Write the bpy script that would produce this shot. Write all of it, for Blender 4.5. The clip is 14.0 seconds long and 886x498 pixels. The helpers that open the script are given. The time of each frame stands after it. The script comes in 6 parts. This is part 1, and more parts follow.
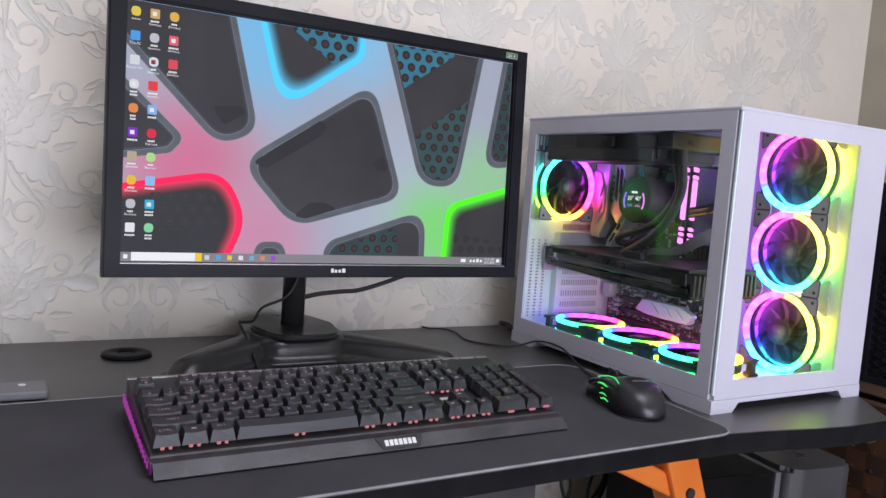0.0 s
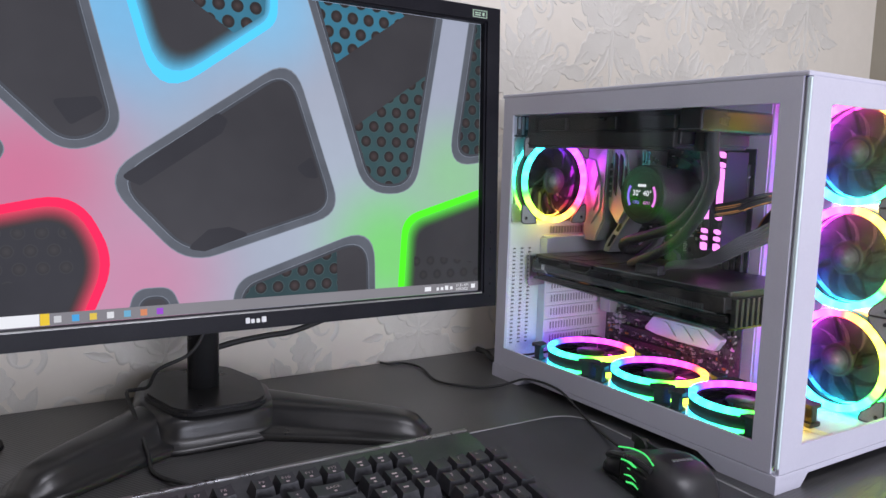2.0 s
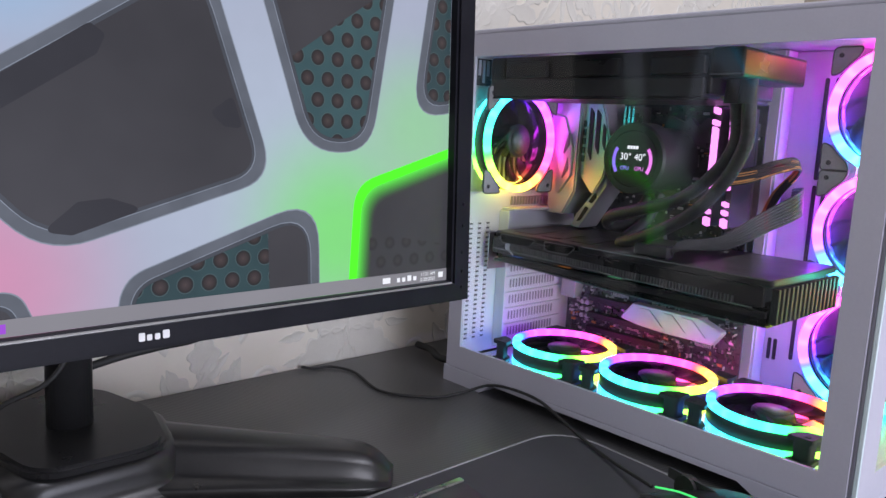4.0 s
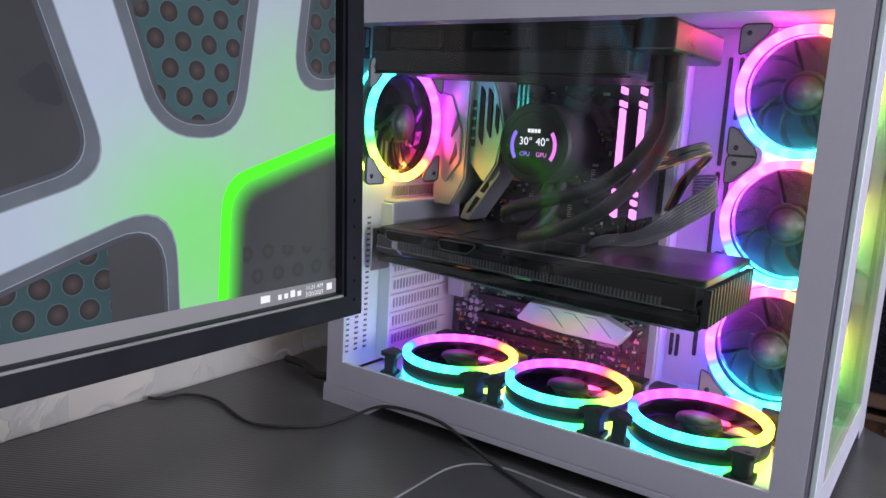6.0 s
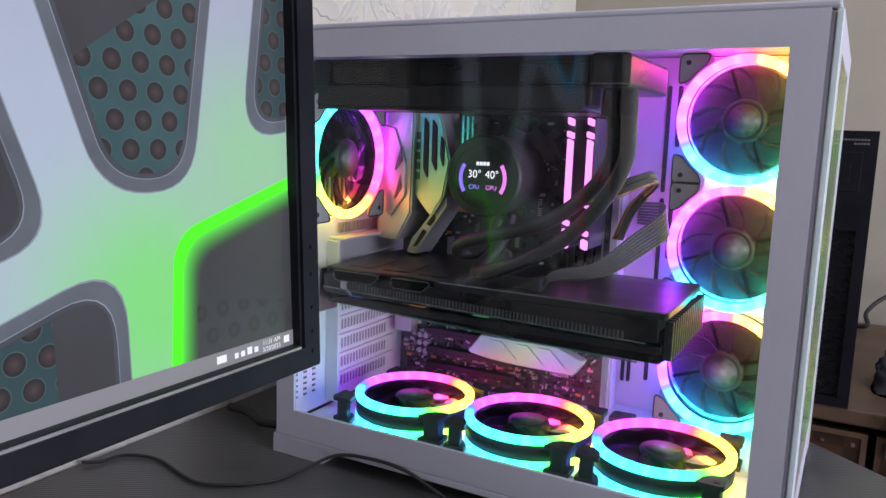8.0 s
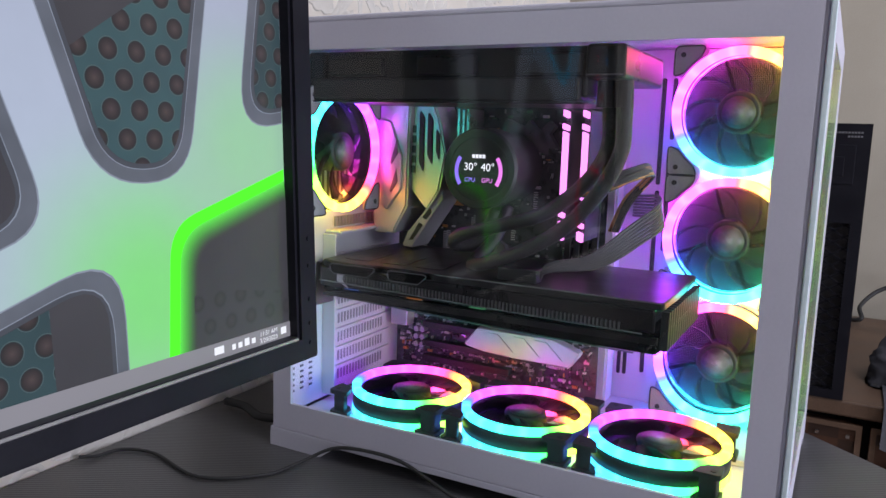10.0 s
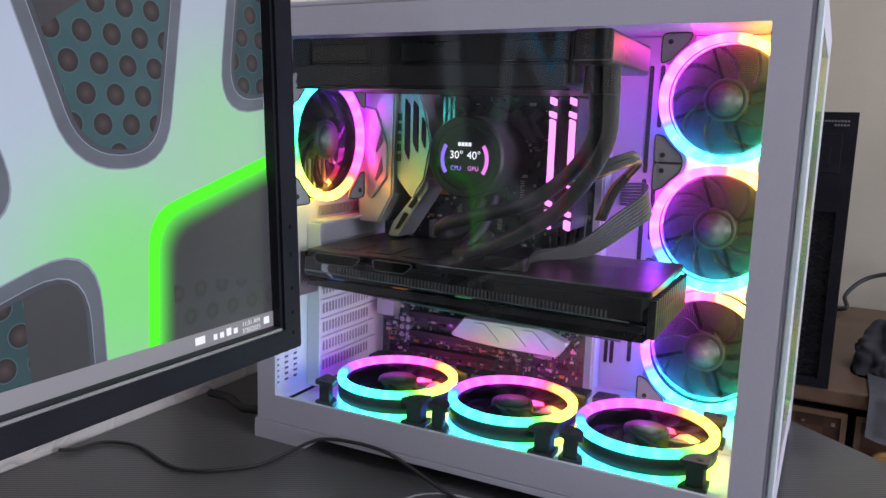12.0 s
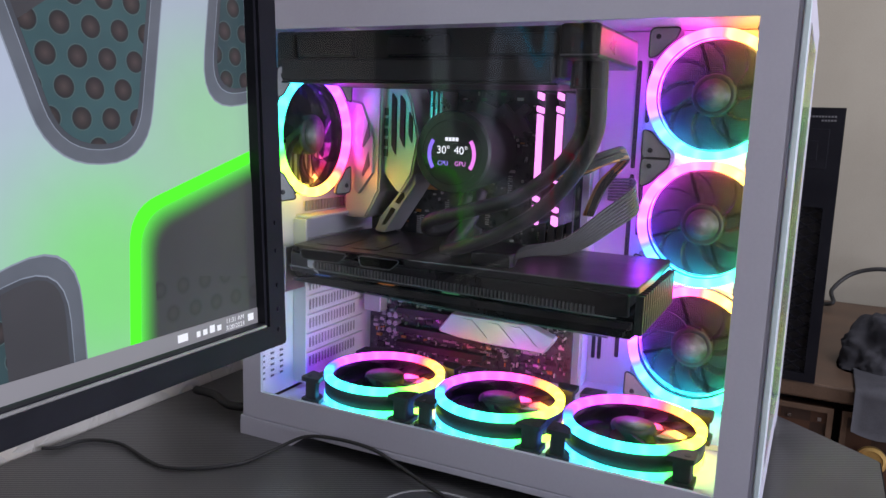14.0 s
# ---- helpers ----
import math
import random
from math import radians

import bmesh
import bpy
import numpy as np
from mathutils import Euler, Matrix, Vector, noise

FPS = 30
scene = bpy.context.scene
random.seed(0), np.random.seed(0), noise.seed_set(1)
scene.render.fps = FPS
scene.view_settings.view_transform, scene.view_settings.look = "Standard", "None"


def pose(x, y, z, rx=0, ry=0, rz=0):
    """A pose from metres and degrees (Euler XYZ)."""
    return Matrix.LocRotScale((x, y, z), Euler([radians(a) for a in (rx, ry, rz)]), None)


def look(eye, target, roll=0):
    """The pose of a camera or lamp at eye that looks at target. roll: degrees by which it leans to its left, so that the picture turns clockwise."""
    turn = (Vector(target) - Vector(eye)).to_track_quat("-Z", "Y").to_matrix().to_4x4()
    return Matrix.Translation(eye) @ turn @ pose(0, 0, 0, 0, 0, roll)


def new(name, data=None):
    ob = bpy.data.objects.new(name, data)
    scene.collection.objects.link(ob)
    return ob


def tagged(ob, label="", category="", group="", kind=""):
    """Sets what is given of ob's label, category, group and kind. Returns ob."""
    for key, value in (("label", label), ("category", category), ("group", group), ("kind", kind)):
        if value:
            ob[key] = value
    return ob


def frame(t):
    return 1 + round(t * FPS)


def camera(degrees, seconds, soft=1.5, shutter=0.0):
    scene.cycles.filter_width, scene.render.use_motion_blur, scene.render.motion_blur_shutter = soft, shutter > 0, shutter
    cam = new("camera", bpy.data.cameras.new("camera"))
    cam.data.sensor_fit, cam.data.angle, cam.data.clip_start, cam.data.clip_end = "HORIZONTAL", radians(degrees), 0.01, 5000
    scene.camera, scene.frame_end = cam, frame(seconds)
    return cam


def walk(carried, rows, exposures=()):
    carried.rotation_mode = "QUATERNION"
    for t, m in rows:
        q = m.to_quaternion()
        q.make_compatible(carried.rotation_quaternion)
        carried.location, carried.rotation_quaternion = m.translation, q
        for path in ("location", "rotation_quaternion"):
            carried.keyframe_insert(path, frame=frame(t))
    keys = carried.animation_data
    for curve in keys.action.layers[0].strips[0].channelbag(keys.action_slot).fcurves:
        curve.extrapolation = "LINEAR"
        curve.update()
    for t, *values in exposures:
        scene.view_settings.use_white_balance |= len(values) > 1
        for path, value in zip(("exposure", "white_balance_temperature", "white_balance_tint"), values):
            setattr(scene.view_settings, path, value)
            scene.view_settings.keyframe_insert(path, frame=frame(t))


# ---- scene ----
cam = camera(60.4, 14.0)
PATH = [
    (0, (-0.805, -0.663, 1.031), (0.193, 1.061, 0.851), 4.2),
    (0.5, (-0.794, -0.644, 1.031), (0.21, 1.076, 0.846), 3.6),
    (1, (-0.763, -0.593, 1.044), (0.236, 1.128, 0.849), 2.8),
    (1.5, (-0.68, -0.497, 1.067), (0.36, 1.198, 0.851), 2.1),
    (2, (-0.654, -0.41, 1.064), (0.427, 1.256, 0.823), 1.8),
    (4.5, (-0.585, -0.147, 1.042), (0.835, 1.225, 0.725), 3.1),
    (5, (-0.569, -0.123, 1.041), (0.921, 1.172, 0.72), 3.1),
    (5.5, (-0.557, -0.088, 1.038), (1.006, 1.114, 0.7), 3.2),
    (6, (-0.547, -0.06, 1.042), (1.076, 1.059, 0.702), 3.3),
    (6.5, (-0.545, -0.052, 1.047), (1.124, 0.999, 0.715), 3.2),
    (7, (-0.549, -0.033, 1.048), (1.15, 0.973, 0.734), 2.7),
    (7.5, (-0.539, -0.014, 1.05), (1.189, 0.946, 0.75), 2.3),
    (8, (-0.546, -0.019, 1.059), (1.195, 0.92, 0.766), 2.0),
    (10.5, (-0.548, -0.018, 1.053), (1.202, 0.902, 0.753), 1.8),
    (11, (-0.546, -0.015, 1.053), (1.209, 0.894, 0.747), 1.8),
    (11.5, (-0.544, -0.015, 1.051), (1.214, 0.887, 0.739), 1.8),
    (12, (-0.541, -0.017, 1.05), (1.219, 0.879, 0.733), 1.8),
    (12.5, (-0.538, -0.016, 1.05), (1.227, 0.865, 0.724), 1.9),
    (13, (-0.537, -0.017, 1.048), (1.233, 0.854, 0.721), 1.8),
    (13.5, (-0.537, -0.018, 1.049), (1.232, 0.856, 0.723), 1.8),
    (14, (-0.536, -0.017, 1.05), (1.235, 0.853, 0.721), 1.9),
]
walk(cam, [(t, look(eye, target, roll)) for t, eye, target, roll in PATH], [(0.0, -0.05, 6200.0, 14.0), (2.2, -0.05, 6150.0, 14.0), (4.5, 0.06, 6050.0, 15.0), (14.0, 0.06, 6000.0, 16.0)])

# ---- world, lamps, exposure ----
world = bpy.data.worlds.new("world")
world.use_nodes = True
world.node_tree.nodes["Background"].inputs[0].default_value = (0.9, 0.95, 1.0, 1)
world.node_tree.nodes["Background"].inputs[1].default_value = 0.05
scene.world = world

DESK = 0.75


def area_lamp(name, m, size, size_y, watts, colour):
    data = bpy.data.lights.new(name, "AREA")
    data.shape, data.size, data.size_y, data.energy, data.color = "RECTANGLE", size, size_y, watts, colour
    ob = new(name, data)
    ob.matrix_world = m
    return ob


area_lamp("ceiling_lamp_light", pose(-0.15, -0.85, 2.50), 1.2, 0.6, 21, (0.98, 0.96, 1.0))
area_lamp("window_light", look((-0.32, -2.50, 0.98), (-0.32, 0.5, 0.95)), 1.6, 1.3, 68, (0.90, 0.91, 1.0))

# ---- materials ----


class Graph:
    """A small helper for building node materials."""

    def __init__(self, name):
        self.mat = bpy.data.materials.new(name)
        self.mat.use_nodes = True
        self.tree = self.mat.node_tree
        self.bsdf = self.tree.nodes["Principled BSDF"]
        self.out = self.tree.nodes["Material Output"]

    def node(self, kind, **values):
        n = self.tree.nodes.new(kind)
        for key, value in values.items():
            if key == "op":
                n.operation = value
            elif key == "mode":
                n.mode = value
            elif key == "blend":
                n.blend_type = value
        return n

    def link(self, a, b):
        self.tree.links.new(a, b)

    def coords(self, which="Object"):
        return self.node("ShaderNodeTexCoord").outputs[which]

    def math(self, op, a, b=0.0, c=0.0):
        n = self.node("ShaderNodeMath", op=op)
        for i, v in enumerate((a, b, c)):
            if isinstance(v, (int, float)):
                n.inputs[i].default_value = v
            else:
                self.link(v, n.inputs[i])
        return n.outputs[0]

    def noise(self, scale, detail=4.0, rough=0.55, vec=None, distort=0.0):
        n = self.node("ShaderNodeTexNoise")
        n.inputs["Scale"].default_value, n.inputs["Detail"].default_value = scale, detail
        n.inputs["Roughness"].default_value, n.inputs["Distortion"].default_value = rough, distort
        self.link(vec if vec is not None else self.coords(), n.inputs["Vector"])
        return n.outputs["Fac"]

    def ramp(self, fac, stops):
        n = self.node("ShaderNodeValToRGB")
        while len(n.color_ramp.elements) < len(stops):
            n.color_ramp.elements.new(0.5)
        for e, (p, c) in zip(n.color_ramp.elements, stops):
            e.position, e.color = p, (*c, 1)
        self.link(fac, n.inputs[0])
        return n.outputs[0]

    def mix(self, fac, a, b):
        n = self.node("ShaderNodeMix")
        n.data_type = "RGBA"
        for i, v in ((0, fac), (6, a), (7, b)):
            if isinstance(v, (int, float)):
                n.inputs[i].default_value = v
            elif isinstance(v, tuple):
                n.inputs[i].default_value = (*v, 1)
            else:
                self.link(v, n.inputs[i])
        return n.outputs[2]

    def bump(self, height, strength, distance):
        n = self.node("ShaderNodeBump")
        n.inputs["Strength"].default_value, n.inputs["Distance"].default_value = strength, distance
        self.link(height, n.inputs["Height"])
        self.link(n.outputs[0], self.bsdf.inputs["Normal"])

    def base(self, colour, rough=0.5, metal=0.0, spec=0.5):
        b = self.bsdf.inputs
        if isinstance(colour, tuple):
            b["Base Color"].default_value = (*colour, 1)
        else:
            self.link(colour, b["Base Color"])
        if isinstance(rough, float):
            b["Roughness"].default_value = rough
        else:
            self.link(rough, b["Roughness"])
        b["Metallic"].default_value, b["Specular IOR Level"].default_value = metal, spec


def surface(name, dark, light, rough, metal=0.0, scale=30.0, bump=0.0, depth=0.001, spec=0.5, fine=400.0):
    """A surface with stains at one scale and grain at another."""
    g = Graph(name)
    a, b = g.noise(scale, 5), g.noise(fine, 3)
    both = g.math("ADD", g.math("MULTIPLY", a, 0.7), g.math("MULTIPLY", b, 0.3))
    col = g.ramp(both, [(0.3, dark), (0.7, light)])
    r = g.math("MULTIPLY_ADD", a, 0.25, rough - 0.125)
    g.base(col, r, metal, spec)
    if bump:
        g.bump(both, bump, depth)
    return g.mat


def glow(name, colour, strength):
    g = Graph(name)
    e = g.node("ShaderNodeEmission")
    e.inputs[0].default_value, e.inputs[1].default_value = (*colour, 1), strength
    g.link(e.outputs[0], g.out.inputs[0])
    return g.mat


def rainbow(name, start, strength, turns=1.0):
    """A lit diffuser whose hue runs round its axis, with the faint beads of the lamps behind it."""
    g = Graph(name)
    s = g.node("ShaderNodeSeparateXYZ")
    g.link(g.coords(), s.inputs[0])
    ang = g.math("ARCTAN2", s.outputs[1], s.outputs[0])
    hue = g.math("FRACT", g.math("MULTIPLY_ADD", ang, turns / (2 * math.pi), start))
    beads = g.math("MULTIPLY_ADD", g.math("POWER", g.math("ABSOLUTE", g.math("SINE", g.math("MULTIPLY", ang, 9.0))), 6.0), -0.020, 0.955)
    c = g.node("ShaderNodeCombineColor", mode="HSV")
    g.link(hue, c.inputs[0])
    g.link(beads, c.inputs[1])
    c.inputs[2].default_value = 1.0
    e = g.node("ShaderNodeEmission")
    g.link(c.outputs[0], e.inputs[0])
    e.inputs[1].default_value = strength
    g.link(e.outputs[0], g.out.inputs[0])
    return g.mat


def pane(name, tint, gloss, rough=0.0):
    """Thin flat glass: clear straight through, with a reflection that grows towards grazing angles."""
    g = Graph(name)
    t, gl, mx, lw = (g.node("ShaderNode" + k) for k in ("BsdfTransparent", "BsdfGlossy", "MixShader", "LayerWeight"))
    t.inputs[0].default_value, gl.inputs["Roughness"].default_value = (*tint, 1), rough
    lw.inputs[0].default_value = 0.5
    graze = g.math("POWER", lw.outputs["Facing"], 5.0)
    g.link(g.math("MULTIPLY", g.math("MULTIPLY_ADD", graze, 0.95, 0.045), gloss), mx.inputs[0])
    g.link(t.outputs[0], mx.inputs[1])
    g.link(gl.outputs[0], mx.inputs[2])
    g.link(mx.outputs[0], g.out.inputs[0])
    return g.mat


def wallpaper_material():
    """Cream satin paper with a softly embossed pattern of scrolling leaves."""
    g = Graph("embossed_paper")
    co = g.coords()

    def warped(scale, amount, seed):
        n = g.node("ShaderNodeTexNoise")
        n.inputs["Scale"].default_value, n.inputs["Detail"].default_value = scale, 1.5
        sh = g.node("ShaderNodeVectorMath", op="ADD")
        g.link(co, sh.inputs[0])
        sh.inputs[1].default_value = (seed, seed, seed)
        g.link(sh.outputs[0], n.inputs["Vector"])
        m = g.node("ShaderNodeVectorMath", op="MULTIPLY_ADD")
        g.link(n.outputs["Color"], m.inputs[0])
        m.inputs[1].default_value = (amount, amount, amount)
        g.link(co, m.inputs[2])
        return m.outputs[0]

    def leaves(scale, vec, edge):
        v = g.node("ShaderNodeTexVoronoi")
        v.feature = "SMOOTH_F1"
        v.inputs["Scale"].default_value, v.inputs["Smoothness"].default_value = scale, 0.25
        g.link(vec, v.inputs["Vector"])
        m = g.node("ShaderNodeMapRange")
        m.interpolation_type = "SMOOTHSTEP"
        m.inputs["From Min"].default_value, m.inputs["From Max"].default_value = edge + 0.07, edge - 0.07
        g.link(v.outputs["Distance"], m.inputs[0])
        return m.outputs[0]
    big, small = leaves(15.0, warped(9.0, 0.13, 1.0), 0.46), leaves(38.0, warped(22.0, 0.06, 4.0), 0.40)
    w = g.node("ShaderNodeTexWave")
    w.wave_type = "RINGS"
    w.inputs["Scale"].default_value, w.inputs["Distortion"].default_value, w.inputs["Detail"].default_value = 16.0, 12.0, 1.0
    w.inputs["Detail Scale"].default_value = 1.2
    g.link(co, w.inputs["Vector"])
    ve = g.node("ShaderNodeTexVoronoi")
    ve.feature = "DISTANCE_TO_EDGE"
    ve.inputs["Scale"].default_value = 26.0
    g.link(warped(16.0, 0.11, 7.0), ve.inputs["Vector"])
    thin = g.node("ShaderNodeMapRange")
    thin.inputs["From Min"].default_value, thin.inputs["From Max"].default_value = 0.10, 0.0
    g.link(ve.outputs["Distance"], thin.inputs[0])
    vein = thin.outputs[0]
    scroll = g.math("POWER", w.outputs["Fac"], 5.0)
    grain = g.noise(520.0, 3)
    h = g.math("ADD", g.math("MULTIPLY", big, 0.05), g.math("ADD", g.math("MULTIPLY", small, 0.06), g.math("MULTIPLY_ADD", scroll, 0.03, g.math("MULTIPLY_ADD", vein, -0.02, g.math("MULTIPLY", grain, 0.18)))))
    tone = g.math("MULTIPLY_ADD", g.noise(2.5, 4), 0.35, g.math("MULTIPLY", h, 0.30))
    g.base(g.ramp(tone, [(0.06, (0.60, 0.555, 0.475)), (0.40, (0.77, 0.72, 0.63))]), g.math("MULTIPLY_ADD", h, -0.16, 0.54), 0.0, 0.6)
    g.bump(h, 0.22, 0.0026)
    return g.mat


def carbon_material():
    """Black laminate with fine diagonal ribs, as on carbon-look desk tops."""
    g = Graph("ribbed_black_laminate")
    co = g.coords()
    w = g.node("ShaderNodeTexWave")
    w.bands_direction = "X"
    w.inputs["Scale"].default_value, w.inputs["Distortion"].default_value = 87.0, 0.0
    turn = g.node("ShaderNodeMapping")
    turn.inputs["Rotation"].default_value = (0, 0, radians(-30))
    g.link(co, turn.inputs[0])
    g.link(turn.outputs[0], w.inputs["Vector"])
    dust = g.noise(14.0, 6)
    col = g.ramp(g.math("MULTIPLY_ADD", w.outputs["Fac"], 0.16, g.math("MULTIPLY", dust, 0.8)), [(0.2, (0.034, 0.034, 0.035)), (0.85, (0.082, 0.081, 0.082))])
    g.base(col, g.math("MULTIPLY_ADD", dust, 0.2, 0.26), 0.0, 0.8)
    g.bump(w.outputs["Fac"], 0.20, 0.0010)
    return g.mat


def satin_front(g, e):
    """The satin face of a display over its light: a soft gloss that grows towards grazing angles."""
    gl, mx, lw = (g.node("ShaderNode" + k) for k in ("BsdfGlossy", "MixShader", "LayerWeight"))
    gl.inputs[0].default_value, gl.inputs["Roughness"].default_value = (0.95, 0.93, 0.92, 1), 0.42
    lw.inputs[0].default_value = 0.5
    g.link(g.math("MULTIPLY_ADD", g.math("POWER", lw.outputs["Facing"], 2.0), 0.55, 0.010), mx.inputs[0])
    g.link(e.outputs[0], mx.inputs[1])
    g.link(gl.outputs[0], mx.inputs[2])
    g.link(mx.outputs[0], g.out.inputs[0])


def desktop_picture_material():
    """The bright ground of the desktop picture: grey blue, running to rose, sky blue and green."""
    g = Graph("lit_desktop_ground")
    co = g.coords()
    col = (0.40, 0.43, 0.52)

    def near(x, z, r):
        d = g.node("ShaderNodeVectorMath", op="DISTANCE")
        g.link(co, d.inputs[0])
        d.inputs[1].default_value = (x, 0, z)
        m = g.node("ShaderNodeMapRange")
        m.interpolation_type = "SMOOTHERSTEP"
        m.inputs["From Min"].default_value, m.inputs["From Max"].default_value = r, 0.0
        g.link(d.outputs["Value"], m.inputs[0])
        return m.outputs[0]
    for x, z, r, c in ((0.40, 0.10, 0.20, (0.44, 0.50, 0.58)), (0.17, 0.30, 0.17, (0.20, 0.52, 0.80)), (0.30, 0.31, 0.12, (0.25, 0.55, 0.80)),
                       (0.08, 0.125, 0.155, (0.66, 0.17, 0.30)), (0.17, 0.03, 0.14, (0.62, 0.26, 0.40)), (0.445, 0.05, 0.13, (0.22, 0.74, 0.18)), (0.53, 0.135, 0.11, (0.32, 0.62, 0.33))):
        col = g.mix(near(x, z, r), col, c)
    col = g.mix(g.math("MULTIPLY", g.noise(60, 3), 0.12), col, (0.2, 0.22, 0.25))
    e = g.node("ShaderNodeEmission")
    g.link(col, e.inputs[0])
    e.inputs[1].default_value = 1.0
    satin_front(g, e)
    return g.mat


def screen_material(name, dark, light, strength=1.0, scale=25.0):
    g = Graph(name)
    e = g.node("ShaderNodeEmission")
    g.link(g.ramp(g.noise(scale, 3), [(0.3, dark), (0.7, light)]), e.inputs[0])
    e.inputs[1].default_value = strength
    satin_front(g, e)
    return g.mat


def woven_material():
    """Brown woven squares with pale studs at the crossings."""
    g = Graph("woven_brown_panel")
    co = g.coords()
    ch = g.node("ShaderNodeTexChecker")
    ch.inputs["Scale"].default_value = 27.0
    ch.inputs[1].default_value, ch.inputs[2].default_value = (0.070, 0.029, 0.014, 1), (0.032, 0.015, 0.009, 1)
    g.link(co, ch.inputs[0])
    col = g.mix(g.math("MULTIPLY", g.noise(160, 4), 0.5), ch.outputs[0], (0.02, 0.012, 0.008))
    g.base(col, 0.45)
    g.bump(g.noise(300, 3), 0.3, 0.001)
    return g.mat


def perforated_material():
    """White sheet steel punched with rows of small holes."""
    g = Graph("perforated_white_steel")
    s = g.node("ShaderNodeSeparateXYZ")
    g.link(g.coords(), s.inputs[0])
    wave = g.math("MULTIPLY", g.math("SINE", g.math("MULTIPLY", s.outputs[1], 1750.0)), g.math("SINE", g.math("MULTIPLY", s.outputs[2], 1750.0)))
    hole = g.math("GREATER_THAN", g.math("ABSOLUTE", wave), 0.22)
    g.base(g.mix(hole, g.ramp(g.noise(20, 3), [(0.3, (0.48, 0.48, 0.53)), (0.7, (0.56, 0.56, 0.60))]), (0.015, 0.015, 0.018)), 0.5)
    return g.mat


PAPER = wallpaper_material()
CARBON = carbon_material()
# Cream paint, darkened so the side wall's shade is in the colour.
PLAIN_WALL = surface("shaded_cream_paint", (0.30, 0.27, 0.21), (0.37, 0.34, 0.27), 0.7, scale=5, bump=0.25)
CEILING = surface("white_ceiling_paint", (0.70, 0.70, 0.69), (0.80, 0.80, 0.79), 0.8, scale=4)
FLOOR = surface("brown_floor_tile", (0.14, 0.10, 0.075), (0.25, 0.19, 0.15), 0.45, scale=6)
EDGE = surface("black_edge_band", (0.006, 0.006, 0.007), (0.013, 0.013, 0.014), 0.6, spec=0.06)
CLOTH = surface("black_pad_cloth", (0.038, 0.038, 0.043), (0.066, 0.066, 0.073), 0.85, scale=9, bump=0.4, fine=1500, spec=0.2)
STITCH = surface("grey_stitching", (0.12, 0.12, 0.125), (0.30, 0.30, 0.31), 0.8, fine=900, bump=0.5)
BEZEL = surface("black_bezel_plastic", (0.006, 0.006, 0.009), (0.012, 0.012, 0.016), 0.45, scale=20, spec=0.12)
GLOSS = surface("glossy_black_plastic", (0.012, 0.012, 0.013), (0.024, 0.024, 0.025), 0.30, scale=16, spec=0.5)
BLACK = surface("matt_black_plastic", (0.018, 0.018, 0.020), (0.036, 0.036, 0.040), 0.5, scale=40)
RUBBER = surface("black_rubber", (0.010, 0.010, 0.010), (0.020, 0.020, 0.020), 0.65, scale=60)
KEY = surface("black_keycap", (0.017, 0.017, 0.020), (0.034, 0.034, 0.039), 0.42, scale=45, bump=0.15, spec=0.35)
BRUSHED = surface("dark_brushed_metal", (0.060, 0.060, 0.064), (0.100, 0.100, 0.106), 0.36, 0.7, scale=30)
STEEL = surface("bare_steel", (0.35, 0.35, 0.36), (0.55, 0.55, 0.56), 0.3, 1.0, scale=60)
# White paint with the lilac cast of the light mixed into it.
WHITE = surface("lilac_cast_white_steel", (0.47, 0.465, 0.545), (0.54, 0.535, 0.615), 0.34, scale=7, spec=0.5)
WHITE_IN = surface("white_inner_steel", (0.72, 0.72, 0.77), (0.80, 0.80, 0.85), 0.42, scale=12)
GREY = surface("grey_plastic", (0.10, 0.10, 0.11), (0.16, 0.16, 0.17), 0.4, scale=20)
LABEL = surface("pale_print", (0.60, 0.60, 0.60), (0.75, 0.75, 0.75), 0.5)
BOARD = surface("black_circuit_board", (0.022, 0.030, 0.034), (0.095, 0.110, 0.112), 0.30, scale=90, bump=0.3, fine=900)
CHIP = surface("dark_chip", (0.03, 0.03, 0.034), (0.12, 0.12, 0.13), 0.4, scale=120)
SILVER = surface("silver_heatsink", (0.55, 0.55, 0.58), (0.70, 0.70, 0.73), 0.36, 0.5, scale=25)
HOSE = surface("braided_black_hose", (0.016, 0.016, 0.018), (0.075, 0.075, 0.080), 0.38, scale=300, bump=0.8, depth=0.0015, fine=1600)
ORANGE = surface("orange_painted_steel", (0.72, 0.17, 0.025), (0.82, 0.24, 0.04), 0.4, scale=10)
WOVEN = woven_material()
WOOD = surface("worn_brown_wood", (0.060, 0.036, 0.022), (0.135, 0.082, 0.050), 0.5, scale=14, bump=0.3)
BRASS = surface("worn_brass", (0.55, 0.36, 0.11), (0.75, 0.52, 0.20), 0.35, 0.9, scale=50)
DARK_CLOTH = surface("dark_grey_cloth", (0.020, 0.020, 0.025), (0.060, 0.060, 0.068), 0.9, scale=25, bump=0.6, fine=700)
GREY_CLOTH = surface("faded_grey_cloth", (0.09, 0.09, 0.10), (0.17, 0.17, 0.19), 0.9, scale=25, bump=0.6, fine=700)
GLASS = pane("clear_side_glass", (0.93, 0.93, 0.94), 0.72)
BLADE = pane("smoky_fan_blade", (0.40, 0.40, 0.48), 0.15, 0.6)
# Black fan corners, lightened to grey for the light falling on them.
LUG = surface("lit_grey_fan_frame", (0.32, 0.32, 0.325), (0.42, 0.42, 0.425), 0.4, scale=60)
